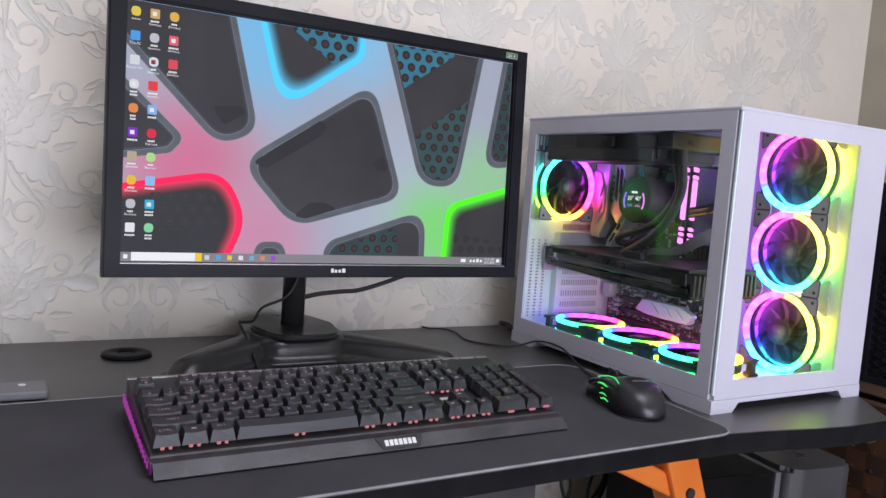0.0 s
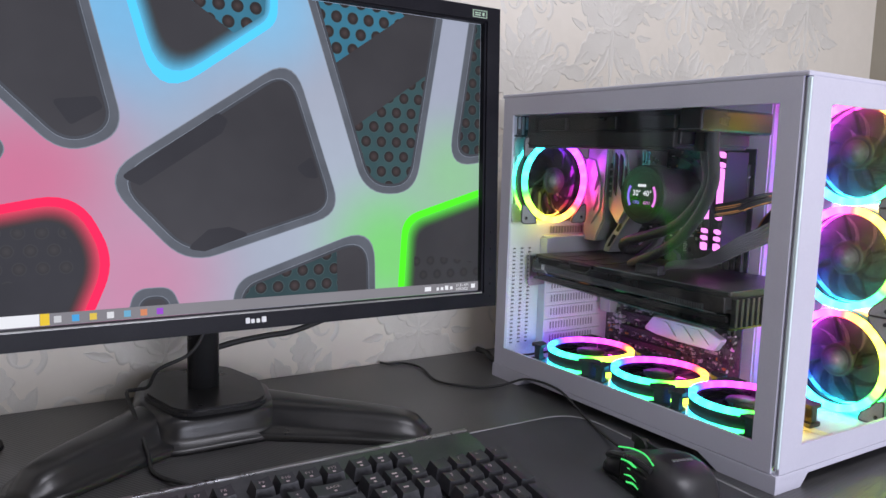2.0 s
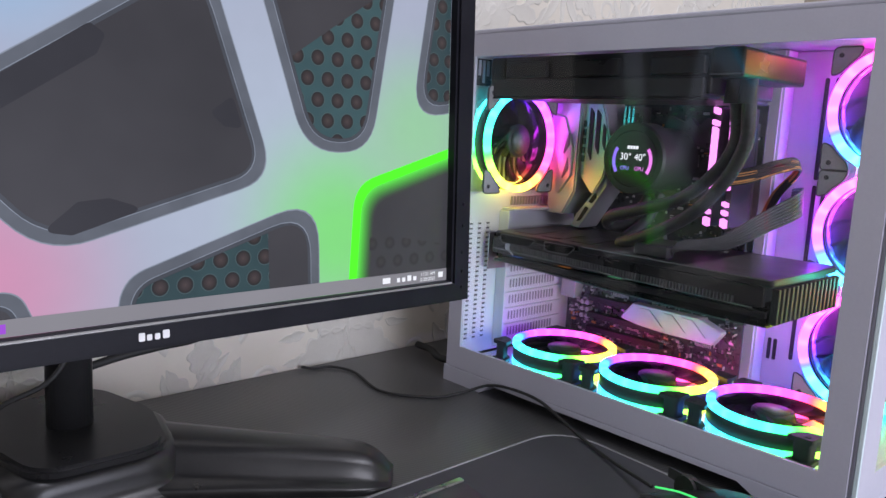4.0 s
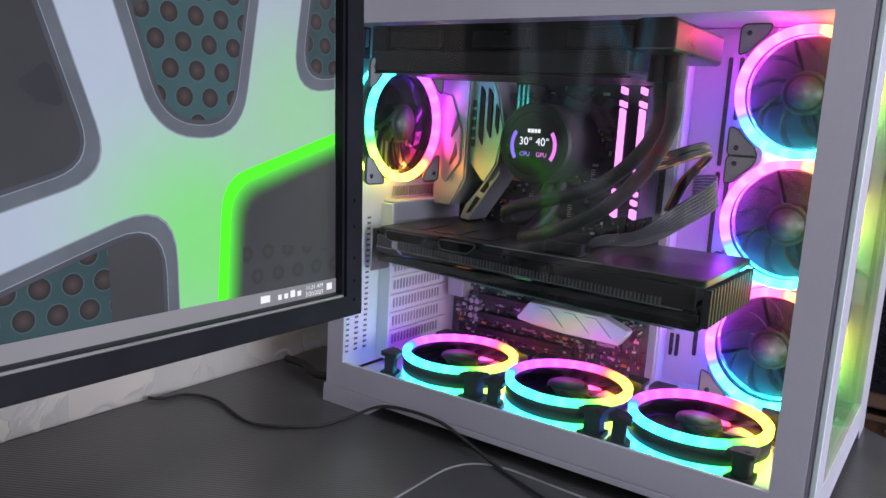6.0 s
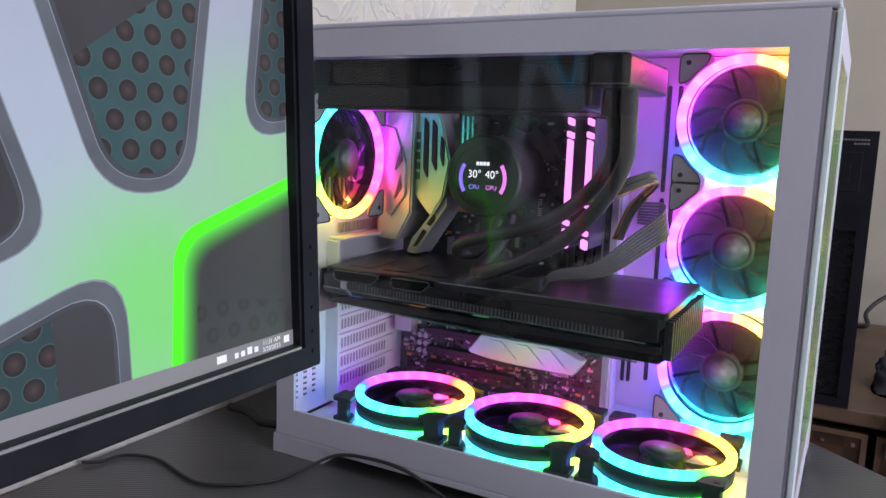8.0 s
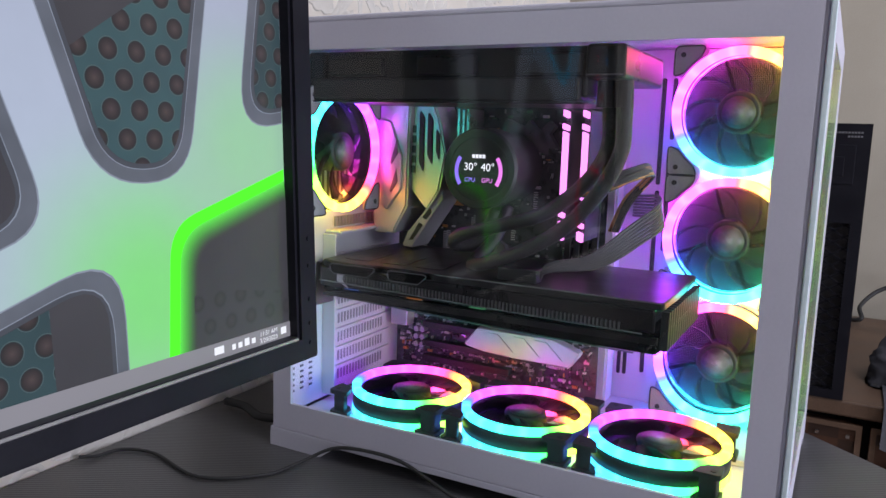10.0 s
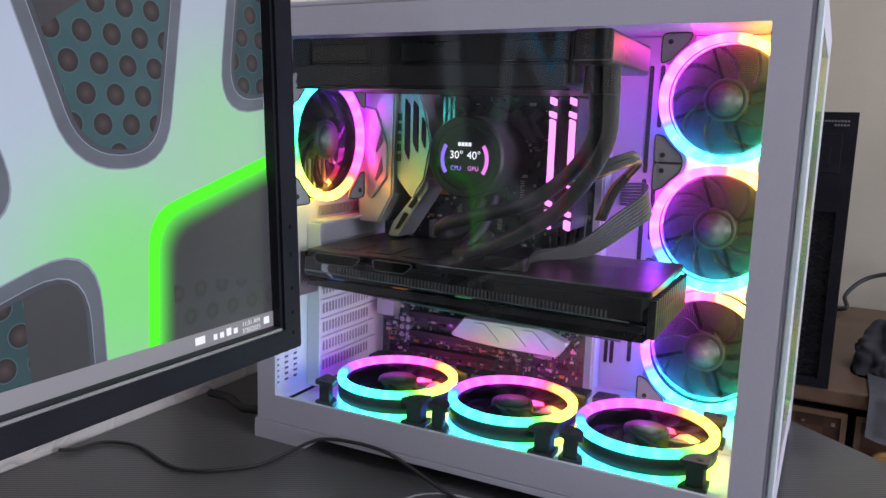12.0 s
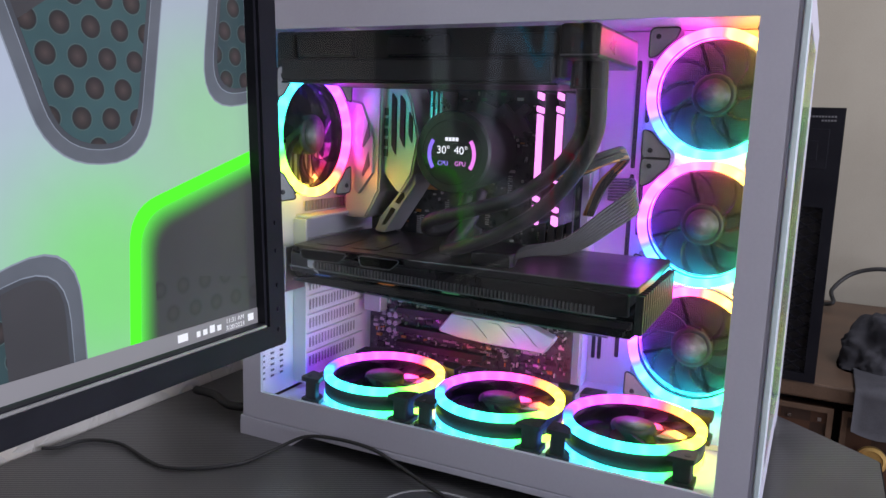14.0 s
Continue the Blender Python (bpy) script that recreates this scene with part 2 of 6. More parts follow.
# Slits pressed in white steel; their shade is painted as grey.
VENT = surface("shaded_vent_slit", (0.24, 0.24, 0.26), (0.36, 0.36, 0.39), 0.6, scale=40)
DEEP = surface("deep_black_plastic", (0.004, 0.004, 0.004), (0.010, 0.009, 0.009), 0.5, scale=12, spec=0.08)
GRAPHITE = surface("graphite_plastic", (0.045, 0.045, 0.047), (0.075, 0.075, 0.078), 0.36, scale=9)
# Black wire raised to grey, its reflected sheen put into the colour.
WIRE = surface("sheen_grey_wire", (0.045, 0.045, 0.05), (0.10, 0.10, 0.11), 0.35, scale=60)
YELLOW = surface("orange_wire", (0.60, 0.25, 0.06), (0.75, 0.38, 0.12), 0.5)
HOLE = surface("dark_slot", (0.02, 0.02, 0.025), (0.05, 0.05, 0.055), 0.7)

# ---- mesh helpers ----


def mesh_of(name, bm, material, smooth=False):
    me = bpy.data.meshes.new(name)
    bmesh.ops.recalc_face_normals(bm, faces=bm.faces[:])
    bm.to_mesh(me)
    bm.free()
    me.materials.append(material)
    if smooth:
        me.shade_smooth()
    return me


def part(name, bm, material, parent=None, label="", smooth=False, at=None):
    me = bm if isinstance(bm, bpy.types.Mesh) else mesh_of(name, bm, material, smooth)
    ob = new(name, me)
    ob.parent = parent
    if at is not None:
        ob.matrix_basis = at
    return tagged(ob, label)


def thing(name, m, label, category, group="", kind=""):
    ob = new(name)
    ob.empty_display_size = 0.02
    ob.matrix_basis = m
    return tagged(ob, label, category, group, kind)


def block(bm, lo, hi, bevel=0.0, m=None, seg=2):
    r = bmesh.ops.create_cube(bm, size=1.0)
    vs = r["verts"]
    mid = [(a + b) / 2 for a, b in zip(lo, hi)]
    size = [abs(b - a) for a, b in zip(lo, hi)]
    mat = Matrix.Translation(mid) @ Matrix.Diagonal((*size, 1))
    bmesh.ops.transform(bm, matrix=(m @ mat) if m else mat, verts=vs)
    if bevel:
        es = {e for v in vs for e in v.link_edges}
        bmesh.ops.bevel(bm, geom=list(es), offset=bevel, segments=seg, affect="EDGES", profile=0.5)
    return bm


def boxmesh(lo, hi, bevel=0.0):
    return block(bmesh.new(), lo, hi, bevel)


def disc(bm, r1, r2, depth, m=None, seg=32):
    bmesh.ops.create_cone(bm, cap_ends=True, segments=seg, radius1=r1, radius2=r2, depth=depth, matrix=m or Matrix())
    return bm


def spin(bm, profile, seg=48, m=None):
    """Turns a profile of (radius, height) round z; a closed loop gives a ring."""
    rings = []
    for k in range(seg):
        a = 2 * math.pi * k / seg
        rings.append([bm.verts.new((r * math.cos(a), r * math.sin(a), z)) for r, z in profile])
    n = len(profile)
    for k in range(seg):
        a, b = rings[k], rings[(k + 1) % seg]
        for i in range(n):
            j = (i + 1) % n
            bm.faces.new((a[i], b[i], b[j], a[j]))
    if m:
        bmesh.ops.transform(bm, matrix=m, verts=[v for r in rings for v in r])
    return bm


def smooth_path(pts, steps=8):
    """Catmull-Rom through the points."""
    p = [Vector(q) for q in pts]
    p = [2 * p[0] - p[1], *p, 2 * p[-1] - p[-2]]
    out = []
    for i in range(1, len(p) - 2):
        a, b, c, d = p[i - 1:i + 3]
        for k in range(steps):
            t = k / steps
            out.append(0.5 * (2 * b + (c - a) * t + (2 * a - 5 * b + 4 * c - d) * t * t + (3 * b - a - 3 * c + d) * t ** 3))
    out.append(p[-2])
    return out


def tube(bm, pts, r, seg=8, steps=8):
    path = smooth_path(pts, steps)
    rows = []
    up = Vector((0.12, 0.2, 0.97))
    for i, q in enumerate(path):
        d = (path[min(i + 1, len(path) - 1)] - path[max(i - 1, 0)]).normalized()
        side = d.cross(up)
        side = side.normalized() if side.length > 1e-4 else Vector((1, 0, 0))
        nrm = side.cross(d).normalized()
        up = nrm
        rows.append([bm.verts.new(q + r * (math.cos(2 * math.pi * k / seg) * side + math.sin(2 * math.pi * k / seg) * nrm)) for k in range(seg)])
    for a, b in zip(rows, rows[1:]):
        for k in range(seg):
            bm.faces.new((a[k], a[(k + 1) % seg], b[(k + 1) % seg], b[k]))
    bm.faces.new(rows[0])
    bm.faces.new(rows[-1][::-1])
    return bm


def rounded(points, r, seg=7):
    """The outline of a polygon with its corners rounded; r is one radius or one per corner."""
    out, n = [], len(points)
    for i, p in enumerate(points):
        p, a, b = Vector(p), Vector(points[i - 1]), Vector(points[(i + 1) % n])
        rr = r[i] if isinstance(r, (list, tuple)) else r
        u, v = (a - p).normalized(), (b - p).normalized()
        half = u.angle(v) / 2
        cut = min(rr / max(math.tan(half), 0.05), 0.48 * (a - p).length, 0.48 * (b - p).length)
        if cut < 1e-5:
            out.append(p)
            continue
        s, e = p + u * cut, p + v * cut
        for k in range(seg + 1):
            t = k / seg
            out.append((1 - t) ** 2 * s + 2 * t * (1 - t) * p + t * t * e)
    return out


def prism(bm, outline, z0, z1, m=None):
    """A flat outline in x, y made solid between two heights."""
    lo = [bm.verts.new((p[0], p[1], z0)) for p in outline]
    hi = [bm.verts.new((p[0], p[1], z1)) for p in outline]
    n = len(lo)
    bm.faces.new(lo[::-1])
    bm.faces.new(hi)
    for i in range(n):
        bm.faces.new((lo[i], lo[(i + 1) % n], hi[(i + 1) % n], hi[i]))
    if m:
        bmesh.ops.transform(bm, matrix=m, verts=lo + hi)
    return bm


def frame_panel(bm, lo, hi, hole_lo, hole_hi, t0, t1, m=None):
    """A flat rectangle in x, y with a rectangular hole through it."""
    def ring(a, b, z):
        return [bm.verts.new((x, y, z)) for x, y in ((a[0], a[1]), (b[0], a[1]), (b[0], b[1]), (a[0], b[1]))]
    o0, i0, o1, i1 = ring(lo, hi, t0), ring(hole_lo, hole_hi, t0), ring(lo, hi, t1), ring(hole_lo, hole_hi, t1)
    for k in range(4):
        j = (k + 1) % 4
        bm.faces.new((o0[k], o0[j], i0[j], i0[k]))
        bm.faces.new((o1[k], i1[k], i1[j], o1[j]))
        bm.faces.new((o0[k], o1[k], o1[j], o0[j]))
        bm.faces.new((i0[k], i0[j], i1[j], i1[k]))
    if m:
        bmesh.ops.transform(bm, matrix=m, verts=o0 + i0 + o1 + i1)
    return bm


# Sends x, y, z of a flat outline to the y, z plane facing -x, and to the x, z plane facing -y.
TO_SIDE = Matrix(((0, 0, 1, 0), (1, 0, 0, 0), (0, 1, 0, 0), (0, 0, 0, 1)))
TO_FRONT = Matrix(((1, 0, 0, 0), (0, 0, 1, 0), (0, 1, 0, 0), (0, 0, 0, 1)))

# ---- the room ----
WALL_Y, LEFT_X, RIGHT_X, BACK_Y, TOP_Z = 0.585, -2.4, 1.17, -2.6, 2.6
tagged(part("floor", boxmesh((LEFT_X - 0.1, BACK_Y - 0.1, -0.08), (RIGHT_X + 0.1, WALL_Y + 0.12, 0.0)), FLOOR), "brown tiled floor under the desk", "floor", kind="structure")
wall_north = tagged(part("wall_north", boxmesh((LEFT_X - 0.1, WALL_Y, 0.0), (RIGHT_X + 0.1, WALL_Y + 0.12, TOP_Z)), PAPER), "cream embossed floral wallpaper wall behind the desk", "wall", kind="structure")
tagged(part("wall_east", boxmesh((RIGHT_X, BACK_Y, 0.0), (RIGHT_X + 0.1, WALL_Y, TOP_Z)), PLAIN_WALL), "plain cream painted side wall, its shade put into the colour", "wall", kind="structure")
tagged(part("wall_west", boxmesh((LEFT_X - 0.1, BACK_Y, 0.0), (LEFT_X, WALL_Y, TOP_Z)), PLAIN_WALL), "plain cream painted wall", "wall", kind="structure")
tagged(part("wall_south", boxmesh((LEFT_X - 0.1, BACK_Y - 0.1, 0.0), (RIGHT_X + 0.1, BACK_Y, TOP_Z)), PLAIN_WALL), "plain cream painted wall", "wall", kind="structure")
tagged(part("ceiling", boxmesh((LEFT_X - 0.1, BACK_Y - 0.1, TOP_Z), (RIGHT_X + 0.1, WALL_Y + 0.12, TOP_Z + 0.1)), CEILING), "plain white ceiling", "ceiling", kind="structure")



def wall_relief():
    """The raised damask of the wallpaper: plumes of lobed leaves round a bulb, in half-drop repeat."""
    verts, faces = [], []

    def leaf(cx, cz, angle, length, width, bend=0.0, lobes=4, tall=0.0015, mirror=1):
        n = 20
        ca, sa = math.cos(angle), math.sin(angle)
        base = len(verts)
        for i in range(n + 1):
            s = i / n
            w = width * math.sin(math.pi * min(1.0, s ** 0.75)) * (0.72 + 0.34 * abs(math.sin(lobes * math.pi * s))) + 0.0004
            cu = bend * s * s * length
            for side, h in ((-1, 0.0), (-0.94, tall), (-0.80, tall * 0.62), (0, tall * 0.30), (0.80, tall * 0.62), (0.94, tall), (1, 0.0)):
                u, v = s * length, cu + side * w
                x, z = u * ca - v * sa, u * sa + v * ca
                verts.append((cx + mirror * x, WALL_Y - h + 0.00008, cz + z))
        for i in range(n):
            for j in range(6):
                a = base + 7 * i + j
                faces.append((a, a + 1, a + 8, a + 7))

    def curl(cx, cz, r, start, turn, mirror):
        base = len(verts)
        n = 22
        for i in range(n + 1):
            s = i / n
            a, rr = start + turn * s, r * (1 - 0.62 * s)
            wide = 0.0042 * (1 - 0.6 * s)
            for side, h in ((-1, 0.0), (-0.4, 0.0010), (0.4, 0.0010), (1, 0.0)):
                q = rr + side * wide
                verts.append((cx + mirror * q * math.cos(a), WALL_Y - h + 0.00008, cz + q * math.sin(a)))
        for i in range(n):
            for j in range(3):
                a = base + 4 * i + j
                faces.append((a, a + 1, a + 5, a + 4))

    pitch_x, pitch_z = 0.190, 0.250
    rnd = random.Random(12)
    for col in range(-13, 10):
        for row in range(0, 8):
            cx = -0.62 + pitch_x * col
            cz = 0.42 + pitch_z * row + (pitch_z / 2 if col % 2 else 0)
            if cx < LEFT_X + 0.12 or cx > RIGHT_X - 0.12:
                continue
            for m in (1, -1):
                leaf(cx, cz, radians(20), 0.104, 0.027, 0.25, 5, mirror=m)
                leaf(cx, cz + 0.004, radians(58), 0.088, 0.019, -0.20, 4, mirror=m)
                leaf(cx, cz - 0.010, radians(-24), 0.104, 0.026, -0.20, 5, mirror=m)
                leaf(cx + m * 0.006, cz - 0.030, radians(-72), 0.085, 0.008, 0.35, 1, mirror=m)
                leaf(cx + m * 0.012, cz + 0.060, radians(40), 0.054, 0.015, 0.3, 3, mirror=m)
                leaf(cx + m * 0.060, cz - 0.090, radians(30), 0.060, 0.016, -0.4, 3, mirror=m)
                curl(cx + m * 0.030, cz - 0.105, 0.024, radians(-60), radians(400), m)
                curl(cx + m * 0.078, cz + 0.072, 0.018, radians(180), radians(-380), m)
            for k in range(7):
                a = radians(26 * k - 78) + rnd.uniform(-0.12, 0.12)
                for m in (1, -1):
                    leaf(cx + m * 0.062 * math.cos(a), cz + 0.085 * math.sin(a), a + rnd.uniform(-0.5, 0.5), 0.036, 0.0065, rnd.uniform(-0.5, 0.5), 2, 0.0013, m)
            leaf(cx, cz + 0.020, radians(90), 0.078, 0.026, 0.0, 1, 0.0016)
            leaf(cx, cz + 0.092, radians(90), 0.050, 0.020, 0.0, 3)
            leaf(cx, cz + 0.010, radians(-90), 0.120, 0.006, 0.0, 1)
            for i in range(-2, 3):
                for j in range(4):
                    x, z = cx + 0.0085 * i + (0.004 if j % 2 else 0), cz + 0.040 + 0.0095 * j
                    base = len(verts)
                    verts.extend(((x - 0.0032, WALL_Y - 0.0012, z), (x, WALL_Y - 0.0012, z - 0.0038), (x + 0.0032, WALL_Y - 0.0012, z), (x, WALL_Y - 0.0012, z + 0.0038), (x, WALL_Y - 0.0026, z)))
                    faces.extend(((base, base + 1, base + 4), (base + 1, base + 2, base + 4), (base + 2, base + 3, base + 4), (base + 3, base, base + 4)))
    me = bpy.data.meshes.new("raised_pattern")
    me.from_pydata(verts, [], faces)
    me.materials.append(surface("satin_raised_paper", (0.55, 0.525, 0.47), (0.66, 0.635, 0.575), 0.42, scale=9, bump=0.1, fine=500))
    me.shade_smooth()
    ob = new("raised_pattern", me)
    ob.parent = wall_north
    return tagged(ob, "raised leaf pattern of the wallpaper", kind="stuff")


wall_relief()


# ---- the desk ----
def desk():
    d = thing("desk", pose(0, 0, 0), "black carbon-look gaming desk with orange steel legs", "desk")
    out = [(-1.15, WALL_Y - 0.004), (-1.15, -0.056), (-0.60, -0.056), (-0.12, -0.057), (-0.04, -0.061), (0.03, -0.071), (0.10, -0.085), (0.16, -0.093), (0.250, -0.093), (0.330, 0.003), (0.43, 0.14), (0.43, WALL_Y - 0.004)]
    rr = [0.002, 0.02, 0.0, 0.0, 0.0, 0.0, 0.0, 0.0, 0.010, 0.0, 0.03, 0.002]
    part("desktop", prism(bmesh.new(), rounded(out, rr, 4), DESK - 0.020, DESK), CARBON, d)
    wider = [(x - 0.0012 if x < -1 else x + (0.0012 if x > 0.2 else 0), y - (0.0014 if y < 0.2 else 0)) for x, y in out]
    part("edge_band", prism(bmesh.new(), rounded(wider, rr, 4), DESK - 0.0265, DESK - 0.0010), EDGE, d, "black edge band")

    def bar(a, b, wide, thick):
        """A flat steel bar from a to b, facing the front."""
        a, b = Vector(a), Vector(b)
        d2 = (b - a).normalized()
        m = Matrix.Translation((a + b) / 2) @ Matrix((d2.cross(Vector((0, -1, 0))).normalized(), Vector((0, -1, 0)), d2)).transposed().to_4x4()
        n = (b - a).length / 2
        return block(bmesh.new(), (-wide / 2, -thick / 2, -n), (wide / 2, thick / 2, n), 0.004, m)
    for x in (-1.05, 0.0):
        part("leg", bar((x + 0.020, 0.10, DESK - 0.027), (x + 0.30, 0.10, 0.03), 0.058, 0.05), ORANGE, d, "orange painted steel leg")
        part("brace", bar((x - 0.150, 0.10, DESK - 0.045), (x + 0.072, 0.10, DESK - 0.152), 0.030, 0.03), ORANGE, d, "orange painted steel brace")
        part("cross_bar", block(bmesh.new(), (x - 0.20, 0.07, DESK - 0.050), (x + 0.05, 0.13, DESK - 0.027), 0.004), ORANGE, d, "orange painted steel bar")
        part("bolt", disc(bmesh.new(), 0.008, 0.008, 0.006, pose(x + 0.066, 0.074, DESK - 0.146, 90, 0, 0), 16), BLACK, d)
        part("foot", block(bmesh.new(), (x + 0.14, -0.02, 0.0), (x + 0.30, 0.45, 0.03), 0.004), BLACK, d)
    return d


desk()
grommet = thing("cable_grommet", pose(-0.652, 0.476, DESK), "round black plastic cable grommet set in the desk", "grommet")
bm = spin(bmesh.new(), [(0.034, 0.0005), (0.033, 0.0045), (0.029, 0.0055), (0.012, 0.0048), (0.012, 0.0005)])
part("ring", bm, BEZEL, grommet, smooth=True)
part("opening", disc(bmesh.new(), 0.0118, 0.0118, 0.002, Matrix.Translation((0, 0, 0.0016))), HOLE, grommet)


def mouse_pad():
    p = thing("mouse_pad", pose(0, 0, DESK), "large black cloth mouse pad with grey stitched edge", "mouse pad")
    out = rounded([(-1.05, 0.268), (-1.05, -0.070), (-0.030, -0.070), (-0.012, 0.268)], [0.02, 0.02, 0.035, 0.05], 8)
    part("cloth", prism(bmesh.new(), out, 0.0006, 0.0034), CLOTH, p)
    pts = [(q[0], q[1], 0.0030) for q in out]
    part("stitched_edge", tube(bmesh.new(), pts + [pts[0]], 0.0014, 6, 1), STITCH, p, "grey overlocked stitching")


mouse_pad()


# ---- the monitor ----
def monitor():
    mx0, mx1, mz0, mz1 = -0.704, -0.096, 0.884, 1.240
    mon = thing("monitor", pose(-0.400, 0.333, DESK), "black widescreen monitor on a wide splayed stand, desktop picture showing", "monitor")
    inv = Matrix.Translation((0.400, -0.333, -DESK))
    # The head leans back a little over its lower edge.
    pivot = Matrix.Translation((0, 0.3355, 0.9035))
    head = inv @ pivot @ Matrix.Rotation(radians(-2.3), 4, "X") @ pivot.inverted()
    sx0, sx1, sz0, sz1 = -0.683, -0.1185, 0.9035, 1.2210
    bm = bmesh.new()
    frame_panel(bm, (mx0, mz0), (mx1, mz1), (sx0, sz0), (sx1, sz1), -0.008, 0.012, TO_FRONT)
    bmesh.ops.transform(bm, matrix=head @ Matrix.Translation((0, 0.333, 0)), verts=bm.verts[:])
    es = [e for e in bm.edges if e.calc_length() > 0.2 and e.is_manifold]
    bmesh.ops.bevel(bm, geom=es, offset=0.0025, segments=2, affect="EDGES")
    part("bezel", bm, BEZEL, mon, smooth=False)
    bm = block(bmesh.new(), (mx0 + 0.006, 0.345, mz0 + 0.006), (mx1 - 0.006, 0.375, mz1 - 0.006), 0.012, head)
    block(bm, (-0.55, 0.372, 0.95), (-0.25, 0.395, 1.17), 0.012, head)
    part("back_cover", bm, BLACK, mon)
    # Lower inner bevel; the light it catches is painted as a grey strip.
    lip = block(bmesh.new(), (sx0 - 0.001, 0.3262, sz0 - 0.0042), (sx1 + 0.001, 0.3290, sz0 - 0.0008), 0.0011, head)
    part("lower_lip", lip, surface("highlight_grey_lip", (0.22, 0.22, 0.215), (0.32, 0.32, 0.31), 0.25, 0.3), mon, "inner lip of the bezel, grey for its highlight")
    # The lit picture: origin in the lower left corner of the screen.
    W, H = sx1 - sx0, sz1 - sz0
    m = head @ Matrix.Translation((sx0, 0.3355, sz0))
    screen = part("screen", boxmesh((-0.001, 0.0, -0.001), (W + 0.001, 0.004, H + 0.001)), desktop_picture_material(), mon, "lit display with an abstract desktop picture", at=m)

    def cut_by(poly, window):
        """What lies of one outline inside a convex one."""
        n = len(window)
        turn = sum(window[i - 1][0] * window[i][1] - window[i][0] * window[i - 1][1] for i in range(n))
        for i in range(n):
            a, b = Vector(window[i - 1]), Vector(window[i])
            if (b - a).length < 1e-6:
                continue
            side = Vector((a.y - b.y, b.x - a.x)) * (1 if turn > 0 else -1)
            cut = []
            for j, p in enumerate(poly):
                q = poly[j - 1]
                dp, dq = (p - a).dot(side), (q - a).dot(side)
                if (dp >= 0) != (dq >= 0):
                    cut.append(q + (p - q) * (dq / (dq - dp)))
                if dp >= 0:
                    cut.append(p)
            poly = cut
            if len(poly) < 3:
                return []
        return poly

    def flat(name, outline, material, r=0.012, order=1, window=None):
        """A lit area of the picture, cut off at the screen's edges."""
        poly = rounded(outline, r) if r else [Vector(q) for q in outline]
        if window:
            poly = cut_by(poly, window)
        for axis, limit, sign in ((0, 0.0005, 1), (0, W - 0.0005, -1), (1, 0.0105, 1), (1, H - 0.0005, -1)):
            cut = []
            for i, p in enumerate(poly):
                q = poly[i - 1]
                din, qin = sign * (p[axis] - limit) >= 0, sign * (q[axis] - limit) >= 0
                if din != qin:
                    cut.append(q + (p - q) * ((limit - q[axis]) / (p[axis] - q[axis])))
                if din:
                    cut.append(p)
            poly = cut
            if len(poly) < 3:
                return None
        b = bmesh.new()
        y = -0.00008 * order
        f = b.faces.new([b.verts.new((p[0], y, p[1])) for p in poly])
        bmesh.ops.triangulate(b, faces=[f])
        return part(name, b, material, screen)

    def shrink(outline, d):
        """Moves each side of a convex outline inwards."""
        n, out = len(outline), []
        area = sum(outline[i - 1][0] * outline[i][1] - outline[i][0] * outline[i - 1][1] for i in range(n))
        s = 1 if area > 0 else -1
        for i in range(n):
            a, p, b2 = Vector(outline[i - 1]), Vector(outline[i]), Vector(outline[(i + 1) % n])
            u, v = (p - a).normalized(), (b2 - p).normalized()
            n1, n2 = Vector((-u.y, u.x)) * s, Vector((-v.y, v.x)) * s
            k = (n1 + n2) / max(1 + n1.dot(n2), 0.25)
            out.append(p + k * d)
        return out
    rim = screen_material("lit_grey_rim", (0.085, 0.095, 0.112), (0.120, 0.132, 0.155))
    rim_hi = screen_material("lit_dark_rim", (0.045, 0.05, 0.06), (0.06, 0.066, 0.08))
    dark = screen_material("lit_dark_panel", (0.029, 0.028, 0.032), (0.046, 0.044, 0.049), scale=8)
    darker = screen_material("lit_darker_panel", (0.016, 0.016, 0.021), (0.026, 0.026, 0.032), scale=10)
    teal = screen_material("lit_teal_mesh", (0.027, 0.068, 0.074), (0.036, 0.090, 0.094))
    teal_up = screen_material("lit_blue_mesh", (0.03, 0.16, 0.24), (0.04, 0.20, 0.29))
    teal_dim = screen_material("lit_dim_mesh", (0.018, 0.045, 0.05), (0.024, 0.06, 0.065))
    g = Graph("lit_mesh_hole")
    far = g.node("ShaderNodeVectorMath", op="LENGTH")
    g.link(g.coords(), far.inputs[0])
    e = g.node("ShaderNodeEmission")
    g.link(g.ramp(g.math("MULTIPLY", far.outputs["Value"], 160.0), [(0.0, (0.062, 0.042, 0.040)), (0.75, (0.020, 0.015, 0.015)), (0.92, (0.010, 0.012, 0.014)), (1.0, (0.06, 0.10, 0.10))]), e.inputs[0])
    satin_front(g, e)
    hole = g.mat
    g = Graph("lit_faint_hole")
    far = g.node("ShaderNodeVectorMath", op="LENGTH")
    g.link(g.coords(), far.inputs[0])
    e = g.node("ShaderNodeEmission")
    g.link(g.ramp(g.math("MULTIPLY", far.outputs["Value"], 190.0), [(0.0, (0.036, 0.033, 0.034)), (0.5, (0.028, 0.026, 0.027)), (0.85, (0.019, 0.018, 0.020)), (1.0, (0.030, 0.030, 0.033))]), e.inputs[0])
    satin_front(g, e)
    faint = g.mat
